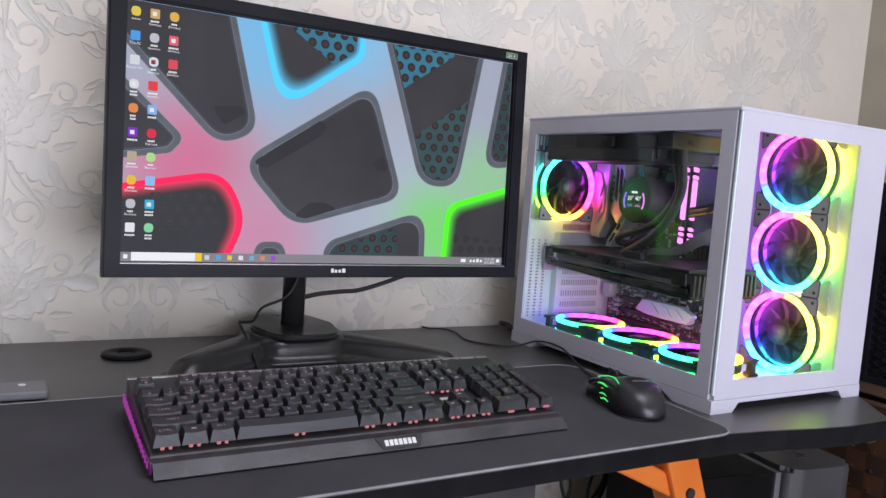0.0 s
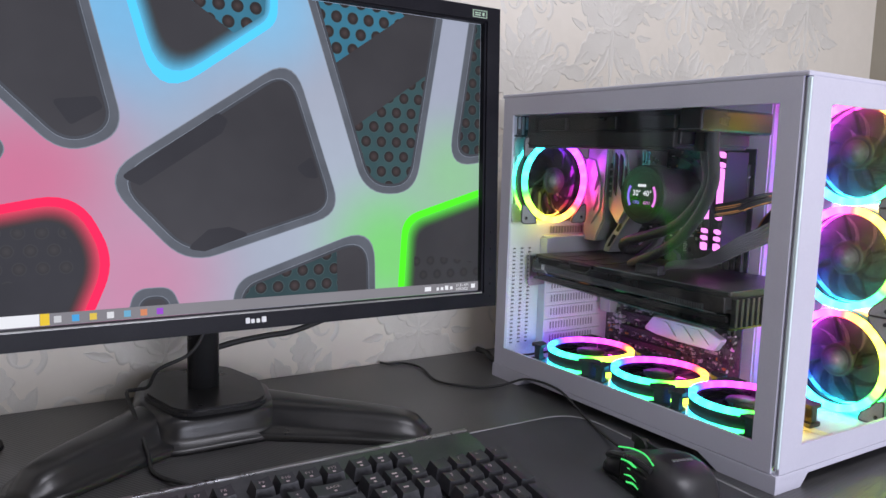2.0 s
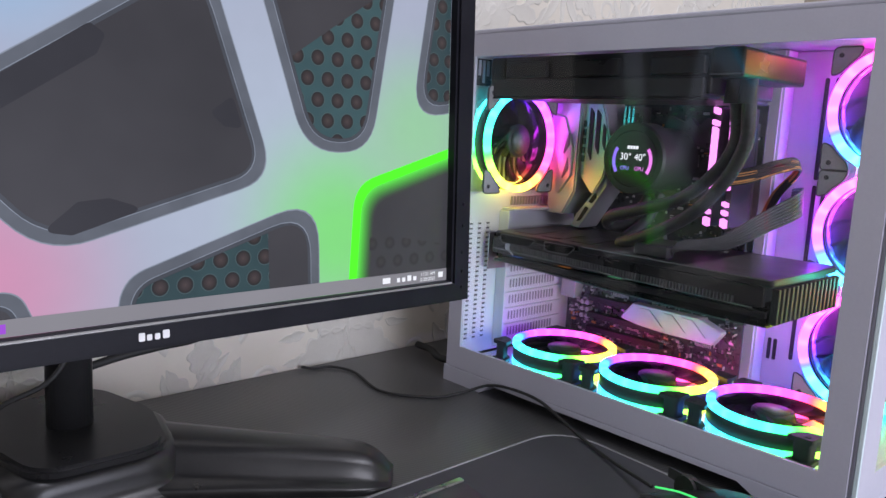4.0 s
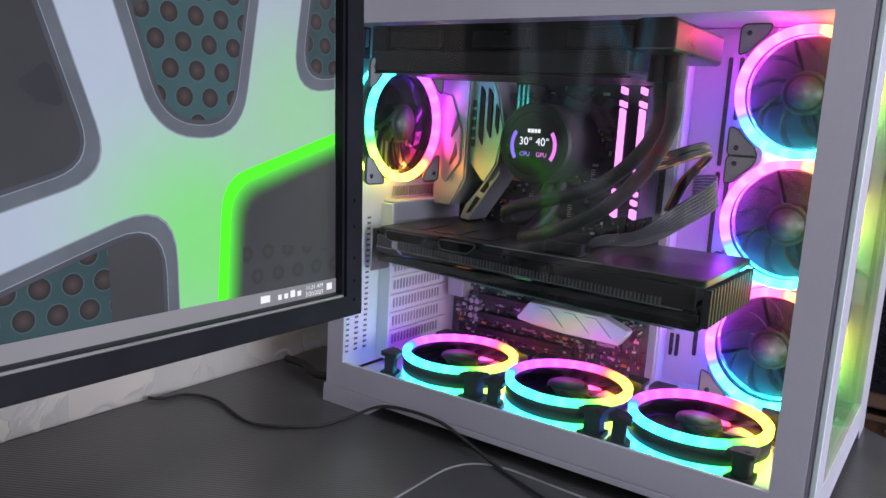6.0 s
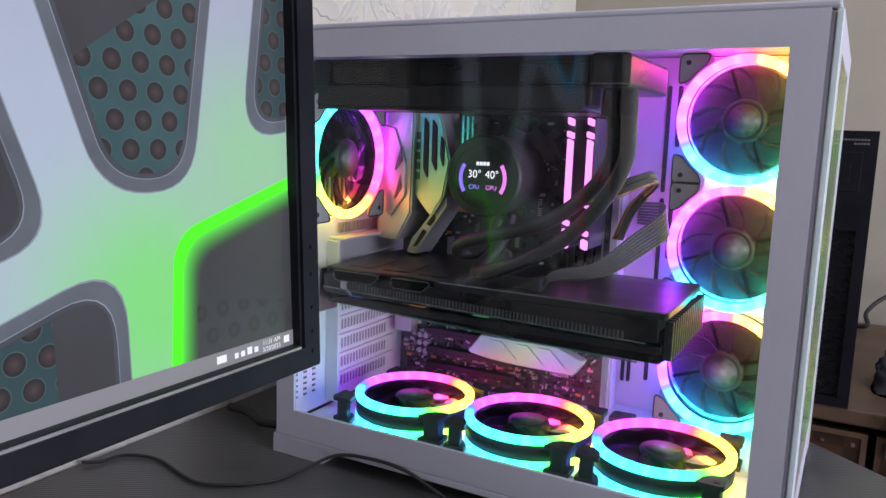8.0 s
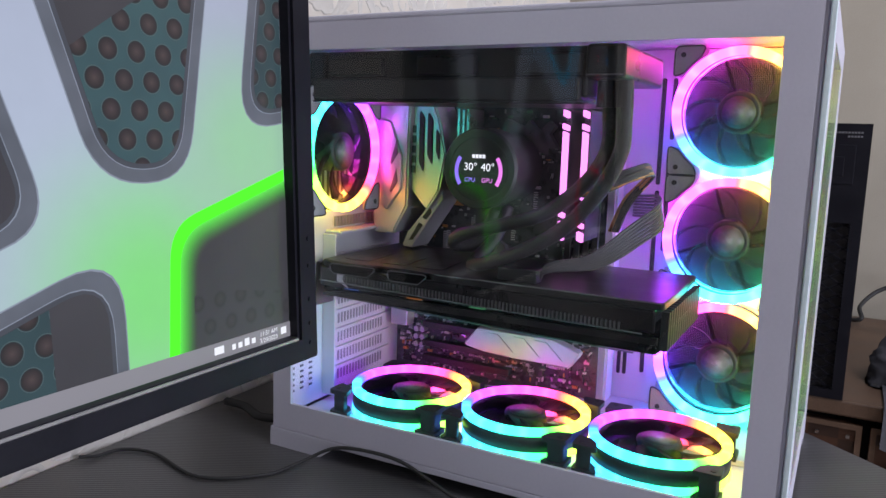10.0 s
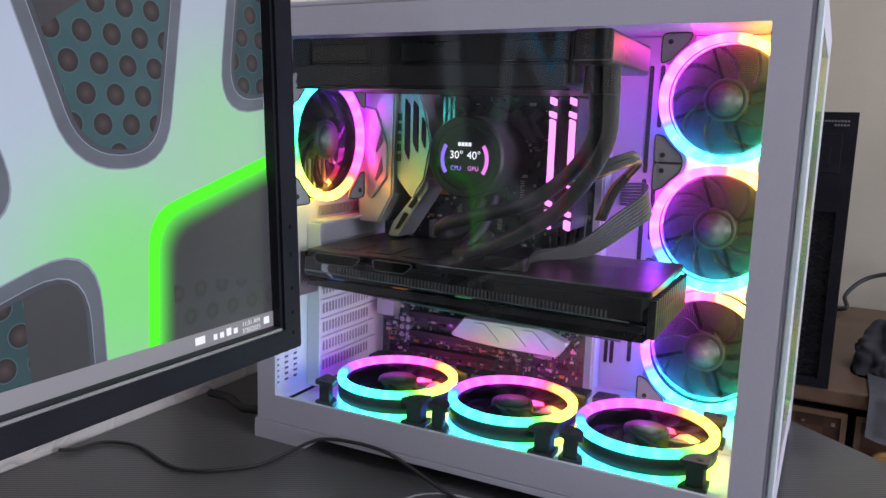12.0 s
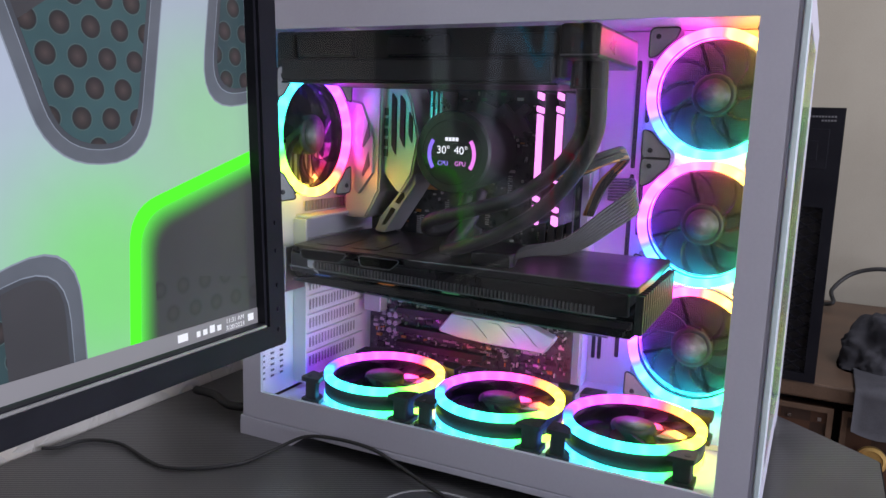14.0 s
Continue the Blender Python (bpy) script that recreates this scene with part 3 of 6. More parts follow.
    holes = [
        ([(0.1413, 0.1323), (0.3290, 0.2587), (0.3835, 0.0967), (0.2187, 0.0480)], [0.032, 0.028, 0.028, 0.050]),
        ([(0.030, 0.36), (0.1215, 0.36), (0.166, 0.1730), (0.1140, 0.1500), (-0.03, 0.2950)], [0.01, 0.01, 0.030, 0.046, 0.01]),
        ([(0.3310, 0.36), (0.4105, 0.1170), (0.4755, 0.1170), (0.5190, 0.36)], [0.01, 0.042, 0.042, 0.01]),
        ([(0.5540, 0.36), (0.5185, 0.1455), (0.60, 0.1615), (0.60, 0.36)], [0.01, 0.030, 0.01, 0.01]),
        ([(0.2550, -0.05), (0.2660, 0.0300), (0.4235, 0.0825), (0.4250, -0.05)], [0.01, 0.028, 0.030, 0.01]),
        ([(-0.0195, 0.2420), (0.0730, 0.1570), (0.0560, 0.1360), (-0.0200, 0.1225)], [0.005, 0.020, 0.016, 0.005]),
        ([(0.1560, -0.02), (0.1700, 0.0285), (0.2040, 0.0285), (0.2230, -0.02)], [0.005, 0.016, 0.016, 0.005]),
    ]
    edge_line = screen_material("lit_rim_edge", (0.20, 0.23, 0.27), (0.27, 0.30, 0.35))
    for outline, r in holes:
        flat("picture_edge", outline, edge_line, r=r, order=0.5)
        flat("picture_rim", shrink(outline, 0.0008), rim, r=r, order=1)
        flat("picture_edge", shrink(outline, 0.0080), edge_line, r=[max(q - 0.003, 0.003) for q in r], order=1.5)
        flat("picture_rim", shrink(outline, 0.0085), rim_hi, r=[max(q - 0.003, 0.003) for q in r], order=2)
        flat("picture_panel", shrink(outline, 0.0112), dark, r=[max(q - 0.008, 0.003) for q in r], order=3)
    # Lighter and darker folds inside the openings.
    for outline in ([(0.1600, 0.1330), (0.2510, 0.1965), (0.2610, 0.1900), (0.2550, 0.1770), (0.1774, 0.1250)], [(0.3310, 0.1440), (0.3490, 0.1570), (0.3570, 0.1330), (0.3420, 0.1345)],
                    [(0.2180, 0.0640), (0.2400, 0.0825), (0.2600, 0.0845), (0.2841, 0.0766), (0.2360, 0.0610)], [(0.105, 0.200), (0.142, 0.205), (0.148, 0.195), (0.120, 0.178)]):
        flat("picture_fold", outline, darker, r=0.004, order=4)

    dots = {}

    def mesh_area(outline, back, x0, x1, z0, z1, pitch, r, r_out=0.006, order=4, fill=None, hole_no=None):
        window = None
        if hole_no is not None:
            shape, radii = holes[hole_no]
            window = rounded(shrink(shape, 0.0114), [max(q - 0.008, 0.003) for q in radii])
        if back:
            flat("picture_mesh", outline, back, r=r_out, order=order, window=window)
        if (r, fill) not in dots:
            d = bmesh.new()
            d.faces.new([d.verts.new((r * math.cos(k * math.pi / 9), 0, r * math.sin(k * math.pi / 9))) for k in range(18)])
            dots[r, fill] = mesh_of("mesh_hole", d, fill or hole)
        area = rounded(outline, r_out)
        screen_edge = [(0.0005, 0.012), (W - 0.0005, 0.012), (W - 0.0005, H - 0.0005), (0.0005, H - 0.0005)]
        row, z = 0, z0
        while z < z1:
            x = x0 + (pitch / 2 if row % 2 else 0)
            while x < x1:
                dot = [Vector((x + r * math.cos(q * math.pi / 9), z + r * math.sin(q * math.pi / 9))) for q in range(18)]
                for edge in (area, window, screen_edge):
                    dot = cut_by(dot, edge) if edge and dot else dot
                spot = Matrix.Translation((x, -0.00008 * (order + 1), z))
                if len(dot) == 18:
                    part("mesh_hole", dots[r, fill], None, screen, at=spot)
                elif len(dot) > 2:
                    d = bmesh.new()
                    d.faces.new([d.verts.new((p.x - x, 0, p.y - z)) for p in dot])
                    part("mesh_hole", d, fill or hole, screen, at=spot)
                x += pitch
            z += pitch * 0.86
            row += 1

    mesh_area([(0.3960, 0.1880), (0.3960, 0.10), (0.50, 0.10), (0.5080, 0.2645)], teal, 0.3747 - 0.0189, 0.53, 0.1260 - 0.01625, 0.27, 0.0189, 0.0067, 0.0, hole_no=2)
    mesh_area([(0.3400, 0.34), (0.3600, 0.2440), (0.4840, 0.3310), (0.4840, 0.34)], teal_up, 0.3398 - 0.0189, 0.50, 0.2550 - 0.01625, 0.34, 0.0189, 0.0066, 0.0, hole_no=2)
    mesh_area([(0.2500, 0.0), (0.2500, 0.08), (0.3765, 0.08), (0.3785, 0.0)], teal_dim, 0.2468, 0.39, 0.0212 - 0.01565, 0.08, 0.0182, 0.0066, 0.0, hole_no=4)
    mesh_area([(0.5200, 0.14), (0.58, 0.14), (0.58, 0.34), (0.5200, 0.34)], teal_dim, 0.5170, 0.59, 0.1695 - 0.01565, 0.34, 0.0182, 0.0066, 0.0, hole_no=3)
    # The three glowing outlines: blue at the top, red at the left, green at the right.
    for name, outline, r, colour, mesh in (
            ("blue", [(0.1510, 0.36), (0.1943, 0.2030), (0.3125, 0.2890), (0.3150, 0.36)], [0.01, 0.034, 0.026, 0.01], (0.10, 0.62, 0.95), True),
            ("red", [(-0.03, 0.0900), (0.1245, 0.1200), (0.1550, 0.0560), (0.1180, -0.03), (-0.03, -0.03)], [0.01, 0.06, 0.06, 0.01, 0.01], (1.0, 0.03, 0.11), False),
            ("green", [(0.4505, -0.03), (0.4590, 0.0910), (0.60, 0.1330), (0.60, -0.03)], [0.01, 0.030, 0.01, 0.01], (0.10, 1.0, 0.02), False)):
        lit = glow("lit_" + name + "_outline", colour, 1.15)
        flat("picture_glow", outline, lit, r=r, order=2)
        for k in range(12):
            f = 0.80 * (1 - (k + 0.5) / 12.5) ** 1.8
            tone = tuple(f * c + (0.020 if name == "red" else 0.036) for c in colour)
            fade = screen_material("lit_" + name + "_halo", tone, tone)
            flat("picture_halo", shrink(outline, 0.0080 + 0.0011 * k), fade, r=[max(q - 0.002 - 0.0005 * k, 0.003) for q in r], order=3 + k)
        flat("picture_panel", shrink(outline, 0.0212), dark if name != "red" else darker, r=[max(q - 0.008, 0.003) for q in r], order=15)
    mesh_area([(0.02, 0.036), (0.02, 0.086), (0.112, 0.088), (0.122, 0.045)], None, 0.03, 0.13, 0.036, 0.100, 0.0184, 0.0060, order=16, fill=faint)
    mesh_area([(0.474, 0.012), (0.474, 0.0495), (0.5645, 0.0340), (0.5645, 0.012)], None, 0.4675, 0.5645, 0.0235, 0.05, 0.0189, 0.0062, order=16, fill=faint)
    mesh_area([(0.2000, 0.34), (0.2081, 0.3131), (0.2680, 0.2740), (0.2990, 0.2960), (0.3020, 0.34)], teal_up, 0.1978, 0.31, 0.2690, 0.33, 0.0184, 0.0064, 0.004, order=16)
    # Task bar, search box and icons.
    bar = screen_material("lit_task_bar", (0.20, 0.19, 0.20), (0.26, 0.25, 0.26), scale=4)
    part("task_bar", boxmesh((0.0005, -0.0018, 0.0005), (W - 0.0005, -0.0016, 0.0115)), bar, screen)
    white = glow("lit_white", (0.9, 0.9, 0.9), 1.0)
    part("search_box", boxmesh((0.0130, -0.0021, 0.001), (0.0900, -0.0019, 0.0115)), white, screen)
    part("search_picture", boxmesh((0.0905, -0.0021, 0.001), (0.0980, -0.0019, 0.0115)), glow("lit_yellow", (0.9, 0.62, 0.05), 1.0), screen)
    palette = [(0.85, 0.65, 0.1), (0.1, 0.4, 0.85), (0.75, 0.78, 0.8), (0.8, 0.8, 0.8), (0.85, 0.3, 0.1), (0.25, 0.05, 0.6), (0.55, 0.45, 0.3), (0.9, 0.6, 0.05), (0.6, 0.6, 0.62), (0.9, 0.9, 0.9),
               (0.7, 0.45, 0.15), (0.6, 0.6, 0.65), (0.8, 0.8, 0.85), (0.85, 0.08, 0.08), (0.3, 0.5, 0.85), (0.8, 0.05, 0.1), (0.5, 0.8, 0.3), (0.3, 0.6, 0.9), (0.05, 0.5, 0.75), (0.3, 0.75, 0.4),
               (0.85, 0.5, 0.1), (0.85, 0.15, 0.2), (0.8, 0.1, 0.12)]
    lit = [glow("lit_icon", c, 0.9) for c in palette]
    spots = [(0.0105, 0.3030 - 0.0291 * k) for k in range(10)] + [(0.0323, 0.3030 - 0.0291 * k) for k in range(10)] + [(0.0550, 0.3030 - 0.0291 * k) for k in range(3)]
    for k, (x, z) in enumerate(spots):
        b = bmesh.new()
        shape = rounded([(x - 0.0055, z - 0.005), (x + 0.0055, z - 0.005), (x + 0.0055, z + 0.0065), (x - 0.0055, z + 0.0065)], 0.0055 if k % 4 in (0, 3) else 0.0015, 4)
        prism(b, shape, -0.0021, -0.0019, TO_FRONT)
        icon = part("desktop_icon", b, lit[k], screen)
        lines = {0: ("Admin",), 1: ("This PC",), 2: ("Recycle Bin",)}.get(k, (None,) if k in (5, 9, 14, 17) else (None, "Shortcut") if k in (6, 7, 8, 10, 11, 12, 13, 15, 16, 20, 21, 22) else (None, None))
        for row, words in enumerate(lines):
            low = z - 0.0098 - 0.0038 * row
            if words:
                cu = bpy.data.curves.new("icon_caption", "FONT")
                cu.body, cu.size, cu.align_x = words, 0.0040, "CENTER"
                cu.materials.append(white)
                ob = new("icon_caption", cu)
                ob.parent = icon
                ob.matrix_basis = pose(x, -0.0021, low, 90, 0, 0)
            else:
                c = bmesh.new()
                n = 4 + (k * 7) % 4
                for j in range(n):
                    block(c, (x + 0.0017 * (j - n / 2), -0.0021, low), (x + 0.0017 * (j - n / 2) + 0.0012, -0.0019, low + 0.0022))
                part("icon_caption", c, white, icon)
        if k in (3, 5, 10, 12, 14, 18, 21):
            part("icon_mark", boxmesh((x - 0.003, -0.0024, z - 0.002), (x + 0.002, -0.0022, z + 0.003)), glow("lit_icon_mark", (0.9, 0.9, 0.9) if k != 12 else (0.3, 0.05, 0.05), 0.9), icon)
    for k, c in enumerate(((0.7, 0.7, 0.7), (0.1, 0.45, 0.85), (0.9, 0.65, 0.1), (0.85, 0.85, 0.85), (0.2, 0.5, 0.7), (0.8, 0.3, 0.15), (0.4, 0.1, 0.7))):
        x = 0.1045 + 0.0146 * k
        part("task_icon", boxmesh((x - 0.003, -0.0021, 0.0028), (x + 0.003, -0.0019, 0.0088)), glow("lit_task_icon", c, 0.9), screen)
    for x, w in ((0.4925, 0.0042), (0.506, 0.0016), (0.512, 0.0018), (0.5185, 0.0022), (0.525, 0.0018), (0.5565, 0.0028)):
        part("tray_icon", boxmesh((x - w, -0.0021, 0.0038), (x + w, -0.0019, 0.0088 if w > 0.002 else 0.0075)), white, screen)
    part("start_icon", boxmesh((0.0040, -0.0021, 0.0035), (0.0088, -0.0019, 0.0085)), white, screen)
    for body, z in (("11:31 AM", 0.0068), ("3/20/2023", 0.0020)):
        cu = bpy.data.curves.new("clock_text", "FONT")
        cu.body, cu.size, cu.align_x = body, 0.0046, "CENTER"
        cu.materials.append(white)
        ob = new("clock_text", cu)
        ob.parent = screen
        ob.matrix_basis = pose(0.5405, -0.0021, z, 90, 0, 0)
    # Maker's mark, energy label and buttons on the bezel.
    b = bmesh.new()
    for k, (w, h) in enumerate(((0.0042, 0.0058), (0.0036, 0.0042), (0.0036, 0.0042), (0.0048, 0.0058))):
        x = -0.0105 + 0.0055 * k
        prism(b, rounded([(x, 0), (x + w, 0), (x + w, h), (x, h)], 0.001, 3), 0, 0.0006, TO_FRONT)
    part("maker_mark", b, LABEL, mon, "pale printed maker's mark", at=head @ Matrix.Translation((-0.400, 0.3243, 0.8910)))
    part("energy_label", boxmesh((-0.011, 0, -0.005), (0.011, 0.0006, 0.005)), BLACK, mon, at=head @ Matrix.Translation((-0.128, 0.3243, 1.2300)))
    b = bmesh.new()
    frame_panel(b, (-0.0100, -0.0042), (0.0100, 0.0042), (-0.0092, -0.0035), (0.0092, 0.0035), 0, 0.0004, TO_FRONT)
    block(b, (-0.007, 0, -0.002), (0.001, 0.0004, -0.0008))
    block(b, (-0.007, 0, 0.0004), (0.001, 0.0004, 0.0016))
    block(b, (0.0035, 0, -0.0018), (0.0062, 0.0004, 0.0018))
    part("label_print", b, surface("green_label_print", (0.25, 0.4, 0.25), (0.5, 0.65, 0.5), 0.5), mon, at=head @ Matrix.Translation((-0.128, 0.3238, 1.2300)))
    for z in (0.897, 0.912, 0.93, 0.955, 0.975):
        part("button", disc(bmesh.new(), 0.0018, 0.0018, 0.0012, pose(0, 0, 0, 90, 0, 0), 16), BEZEL, mon, at=head @ Matrix.Translation((-0.1065, 0.3246, z)))
    # The stand.
    stem = bmesh.new()
    disc(stem, 0.0175, 0.0175, 0.34, inv @ Matrix.Translation((-0.418, 0.452, 0.95)), 32)
    part("stem", stem, GLOSS, mon, smooth=True)
    part("mount", block(bmesh.new(), (-0.458, 0.394, 0.99), (-0.378, 0.440, 1.10), 0.006, head), BLACK, mon)
    b = bmesh.new()
    prism(b, rounded([(-0.466, 0.368), (-0.370, 0.368), (-0.352, 0.45), (-0.372, 0.530), (-0.462, 0.530), (-0.484, 0.45)], 0.035, 10), 0.787, 0.794, inv)
    bmesh.ops.bevel(b, geom=[e for e in b.edges if all((mon.matrix_basis @ v.co).z > 0.7935 for v in e.verts)], offset=0.003, segments=2, affect="EDGES")
    part("hub_plate", b, GLOSS, mon)

    def leg(rows):
        """A long moulded foot: stations of x, y, half width, height."""
        bb, prev = bmesh.new(), None
        prof = [(-1.0, 0.0), (-1.0, 0.16), (-0.94, 0.24), (-0.78, 0.30), (-0.64, 0.40), (-0.52, 0.74), (-0.40, 0.94), (-0.22, 1.0), (0, 1.0), (0.22, 1.0), (0.40, 0.94), (0.52, 0.74), (0.64, 0.40), (0.78, 0.30), (0.94, 0.24), (1.0, 0.16), (1.0, 0.0)]
        path = smooth_path([(r[0], r[1], 0) for r in rows], 6)
        wide = smooth_path([(r[2], r[3], 0) for r in rows], 6)
        for i, q in enumerate(path):
            dd = (path[min(i + 1, len(path) - 1)] - path[max(i - 1, 0)]).normalized()
            n = Vector((-dd.y, dd.x, 0))
            row = [bb.verts.new(q + n * (wide[i].x * a) + Vector((0, 0, wide[i].y * h))) for a, h in prof]
            if prev:
                for k in range(len(prof) - 1):
                    bb.faces.new((prev[k], prev[k + 1], row[k + 1], row[k]))
            else:
                bb.faces.new(row)
            prev = row
        bb.faces.new(prev[::-1])
        bmesh.ops.transform(bb, matrix=inv @ Matrix.Translation((0, 0, DESK + 0.0005)), verts=bb.verts[:])
        return bb
    part("foot", leg([(-0.417, 0.47, 0.072, 0.036), (-0.36, 0.418, 0.058, 0.035), (-0.305, 0.370, 0.047, 0.032), (-0.258, 0.330, 0.041, 0.029), (-0.228, 0.303, 0.035, 0.024), (-0.212, 0.289, 0.022, 0.008)]), GLOSS, mon, smooth=True)
    part("foot", leg([(-0.417, 0.47, 0.072, 0.036), (-0.472, 0.430, 0.058, 0.035), (-0.525, 0.391, 0.047, 0.032), (-0.570, 0.358, 0.041, 0.029), (-0.600, 0.335, 0.035, 0.024), (-0.616, 0.322, 0.022, 0.008)]), GLOSS, mon, smooth=True)
    b = bmesh.new()
    out = rounded([(-0.476, 0.380), (-0.360, 0.380), (-0.346, 0.45), (-0.366, 0.538), (-0.468, 0.538), (-0.490, 0.45)], 0.036, 10)
    mid = Vector((-0.417, 0.452))
    rings = []
    for z, k in ((0.0005, 1.27), (0.0035, 1.27), (0.006, 1.24), (0.009, 1.17), (0.015, 1.13), (0.022, 1.11), (0.029, 1.085), (0.034, 1.04), (0.0366, 0.98)):
        rings.append([b.verts.new(inv @ Vector((mid.x + (p[0] - mid.x) * k, mid.y + (p[1] - mid.y) * k, DESK + z))) for p in out])
    for lo, hi in zip(rings, rings[1:]):
        for k in range(len(out)):
            b.faces.new((lo[k], lo[(k + 1) % len(out)], hi[(k + 1) % len(out)], hi[k]))
    b.faces.new(rings[-1])
    b.faces.new(rings[0][::-1])
    part("hub", b, GLOSS, mon, smooth=True)
    return mon


monitor()


def cable(name, pts, r, label, material=RUBBER):
    ob = part(name, tube(bmesh.new(), pts, r, 8, 10), material, smooth=True)
    return tagged(ob, label, "cable")


# ---- the computer case ----
CW, CL, CH = 0.327, 0.456, 0.400


PERFORATED = perforated_material()


def computer_case():
    c = thing("computer_case", pose(0, 0, DESK), "white computer case with glass side and glass front, on the desk", "computer case")
    b = bmesh.new()
    frame_panel(b, (0.006, 0.0195), (CL - 0.004, CH - 0.003), (0.028, 0.0455), (0.431, 0.3735), 0.0, 0.0035, TO_SIDE)
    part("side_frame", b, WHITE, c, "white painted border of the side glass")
    part("side_glass", block(bmesh.new(), (0.0006, 0.0276, 0.0450), (0.0030, 0.4314, 0.3740)), GLASS, c, "clear side glass").visible_shadow = False
    b = bmesh.new()
    frame_panel(b, (0.004, 0.0195), (CW - 0.003, CH - 0.003), (0.038, 0.0445), (0.2575, 0.3735), -0.001, 0.003, TO_FRONT)
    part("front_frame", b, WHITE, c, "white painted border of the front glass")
    part("front_glass", block(bmesh.new(), (0.0375, -0.0006, 0.0440), (0.2580, 0.0022, 0.3740)), GLASS, c, "clear front glass").visible_shadow = False
    part("glass_edge", block(bmesh.new(), (0.0010, -0.0012, 0.026), (0.0037, 0.0025, CH - 0.004), 0.0006), surface("bright_glass_edge", (0.55, 0.68, 0.70), (0.75, 0.85, 0.88), 0.15), c, "pale polished edge of the front glass")
    part("corner_post", block(bmesh.new(), (0.0042, 0.0034, 0.026), (0.016, 0.015, CH - 0.004), 0.001), WHITE, c)
    part("top_panel", block(bmesh.new(), (0.0, 0.0005, CH - 0.003), (CW, CL, CH + 0.002), 0.0015), WHITE, c)
    b = bmesh.new()
    part("far_panel", block(b, (CW - 0.003, 0.0032, 0.025), (CW, CL, CH - 0.003)), WHITE, c)
    # Base tray with a shadow line, and four flared feet.
    part("base", block(bmesh.new(), (0.0038, 0.0005, 0.0189), (CW, CL, 0.0200)), WHITE, c)
    part("skirt", block(bmesh.new(), (0.0, -0.001, 0.0125), (CW, CL, 0.0188), 0.0008), WHITE, c)
    for y0, y1, y2 in ((-0.001, 0.065, 0.092), (CL, CL - 0.060, CL - 0.078)):
        for x0, x1, x2 in ((0.0, 0.042, 0.062), (CW, CW - 0.042, CW - 0.062)):
            f = bmesh.new()
            lo = [f.verts.new(p) for p in ((x0, y0, 0.0002), (x1, y0, 0.0002), (x1 - (0.006 if x0 < x1 else -0.006), y1, 0.0002), (x0, y1, 0.0002))]
            hi = [f.verts.new(p) for p in ((x0, y0, 0.0136), (x1 + (0.012 if x0 < x1 else -0.012), y0, 0.0136), (x1, y2, 0.0136), (x0, y2, 0.0136))]
            f.faces.new(lo), f.faces.new(hi)
            for k in range(4):
                f.faces.new((lo[k], lo[(k + 1) % 4], hi[(k + 1) % 4], hi[k]))
            part("foot", f, WHITE, c)
    # Inside: floor, tray with slots, rear wall, roof.
    fl = bmesh.new()
    block(fl, (0.004, 0.001, 0.0201), (CW - 0.004, CL - 0.004, 0.0222))
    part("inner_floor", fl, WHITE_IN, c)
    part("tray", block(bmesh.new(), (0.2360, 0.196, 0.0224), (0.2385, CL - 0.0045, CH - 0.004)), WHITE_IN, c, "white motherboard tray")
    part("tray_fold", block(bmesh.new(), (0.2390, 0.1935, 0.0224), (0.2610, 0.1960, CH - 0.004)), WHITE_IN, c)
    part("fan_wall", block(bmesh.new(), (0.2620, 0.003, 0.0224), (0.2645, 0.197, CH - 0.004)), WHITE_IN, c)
    for y, z0, z1 in ((0.159, 0.259, 0.368), (0.148, 0.306, 0.368), (0.159, 0.157, 0.253), (0.149, 0.190, 0.296), (0.162, 0.055, 0.110)):
        part("slot", prism(bmesh.new(), rounded([(y - 0.0022, z0), (y + 0.0022, z0), (y + 0.0022, z1), (y - 0.0022, z1)], 0.0022, 4), 0.2612, 0.2619, TO_SIDE), HOLE, c, "dark cable slot")
    for y in (0.1875, 0.181):
        part("slot", prism(bmesh.new(), rounded([(y - 0.002, 0.05), (y + 0.002, 0.05), (y + 0.002, 0.075), (y - 0.002, 0.075)], 0.002, 4), 0.2612, 0.2619, TO_SIDE), HOLE, c, "dark cable slot")
    for k in range(3):
        hole = disc(bmesh.new(), 0.0585, 0.0585, 0.0012, pose(0.2613, 0.082, 0.3335 - 0.1240 * k, 0, 90, 0), 48)
        part("fan_grille", hole, PERFORATED, c, "punched grille behind the fan")
    part("rear_panel", block(bmesh.new(), (0.004, CL - 0.004, 0.0255), (CW - 0.004, CL - 0.001, CH - 0.004)), WHITE_IN, c)
    # Slot covers with their vents, one above another, and the side vents beside them.
    for k in range(7):
        z = 0.036 + 0.0205 * k
        cover = part("slot_cover", block(bmesh.new(), (0.084, CL - 0.0065, z), (0.205, CL - 0.0040, z + 0.0185), 0.0008), WHITE_IN, c)
        v = bmesh.new()
        for j in range(16):
            x = 0.100 + 0.0056 * j
            block(v, (x, CL - 0.0072, z + 0.004), (x + 0.0026, CL - 0.0066, z + 0.0145))
        part("vent", v, VENT, cover, "slits of the slot cover")
    part("slot_rail", block(bmesh.new(), (0.076, CL - 0.020, 0.030), (0.0795, CL - 0.0042, 0.200), 0.0008), WHITE_IN, c)
    for j in range(3):
        v = bmesh.new()
        for k in range(25):
            block(v, (0.026 + 0.014 * j, CL - 0.0052, 0.045 + 0.0058 * k), (0.0305 + 0.014 * j, CL - 0.0044, 0.0470 + 0.0058 * k))
        part("vent", v, GREY, c, "column of vent slits")
    v = bmesh.new()
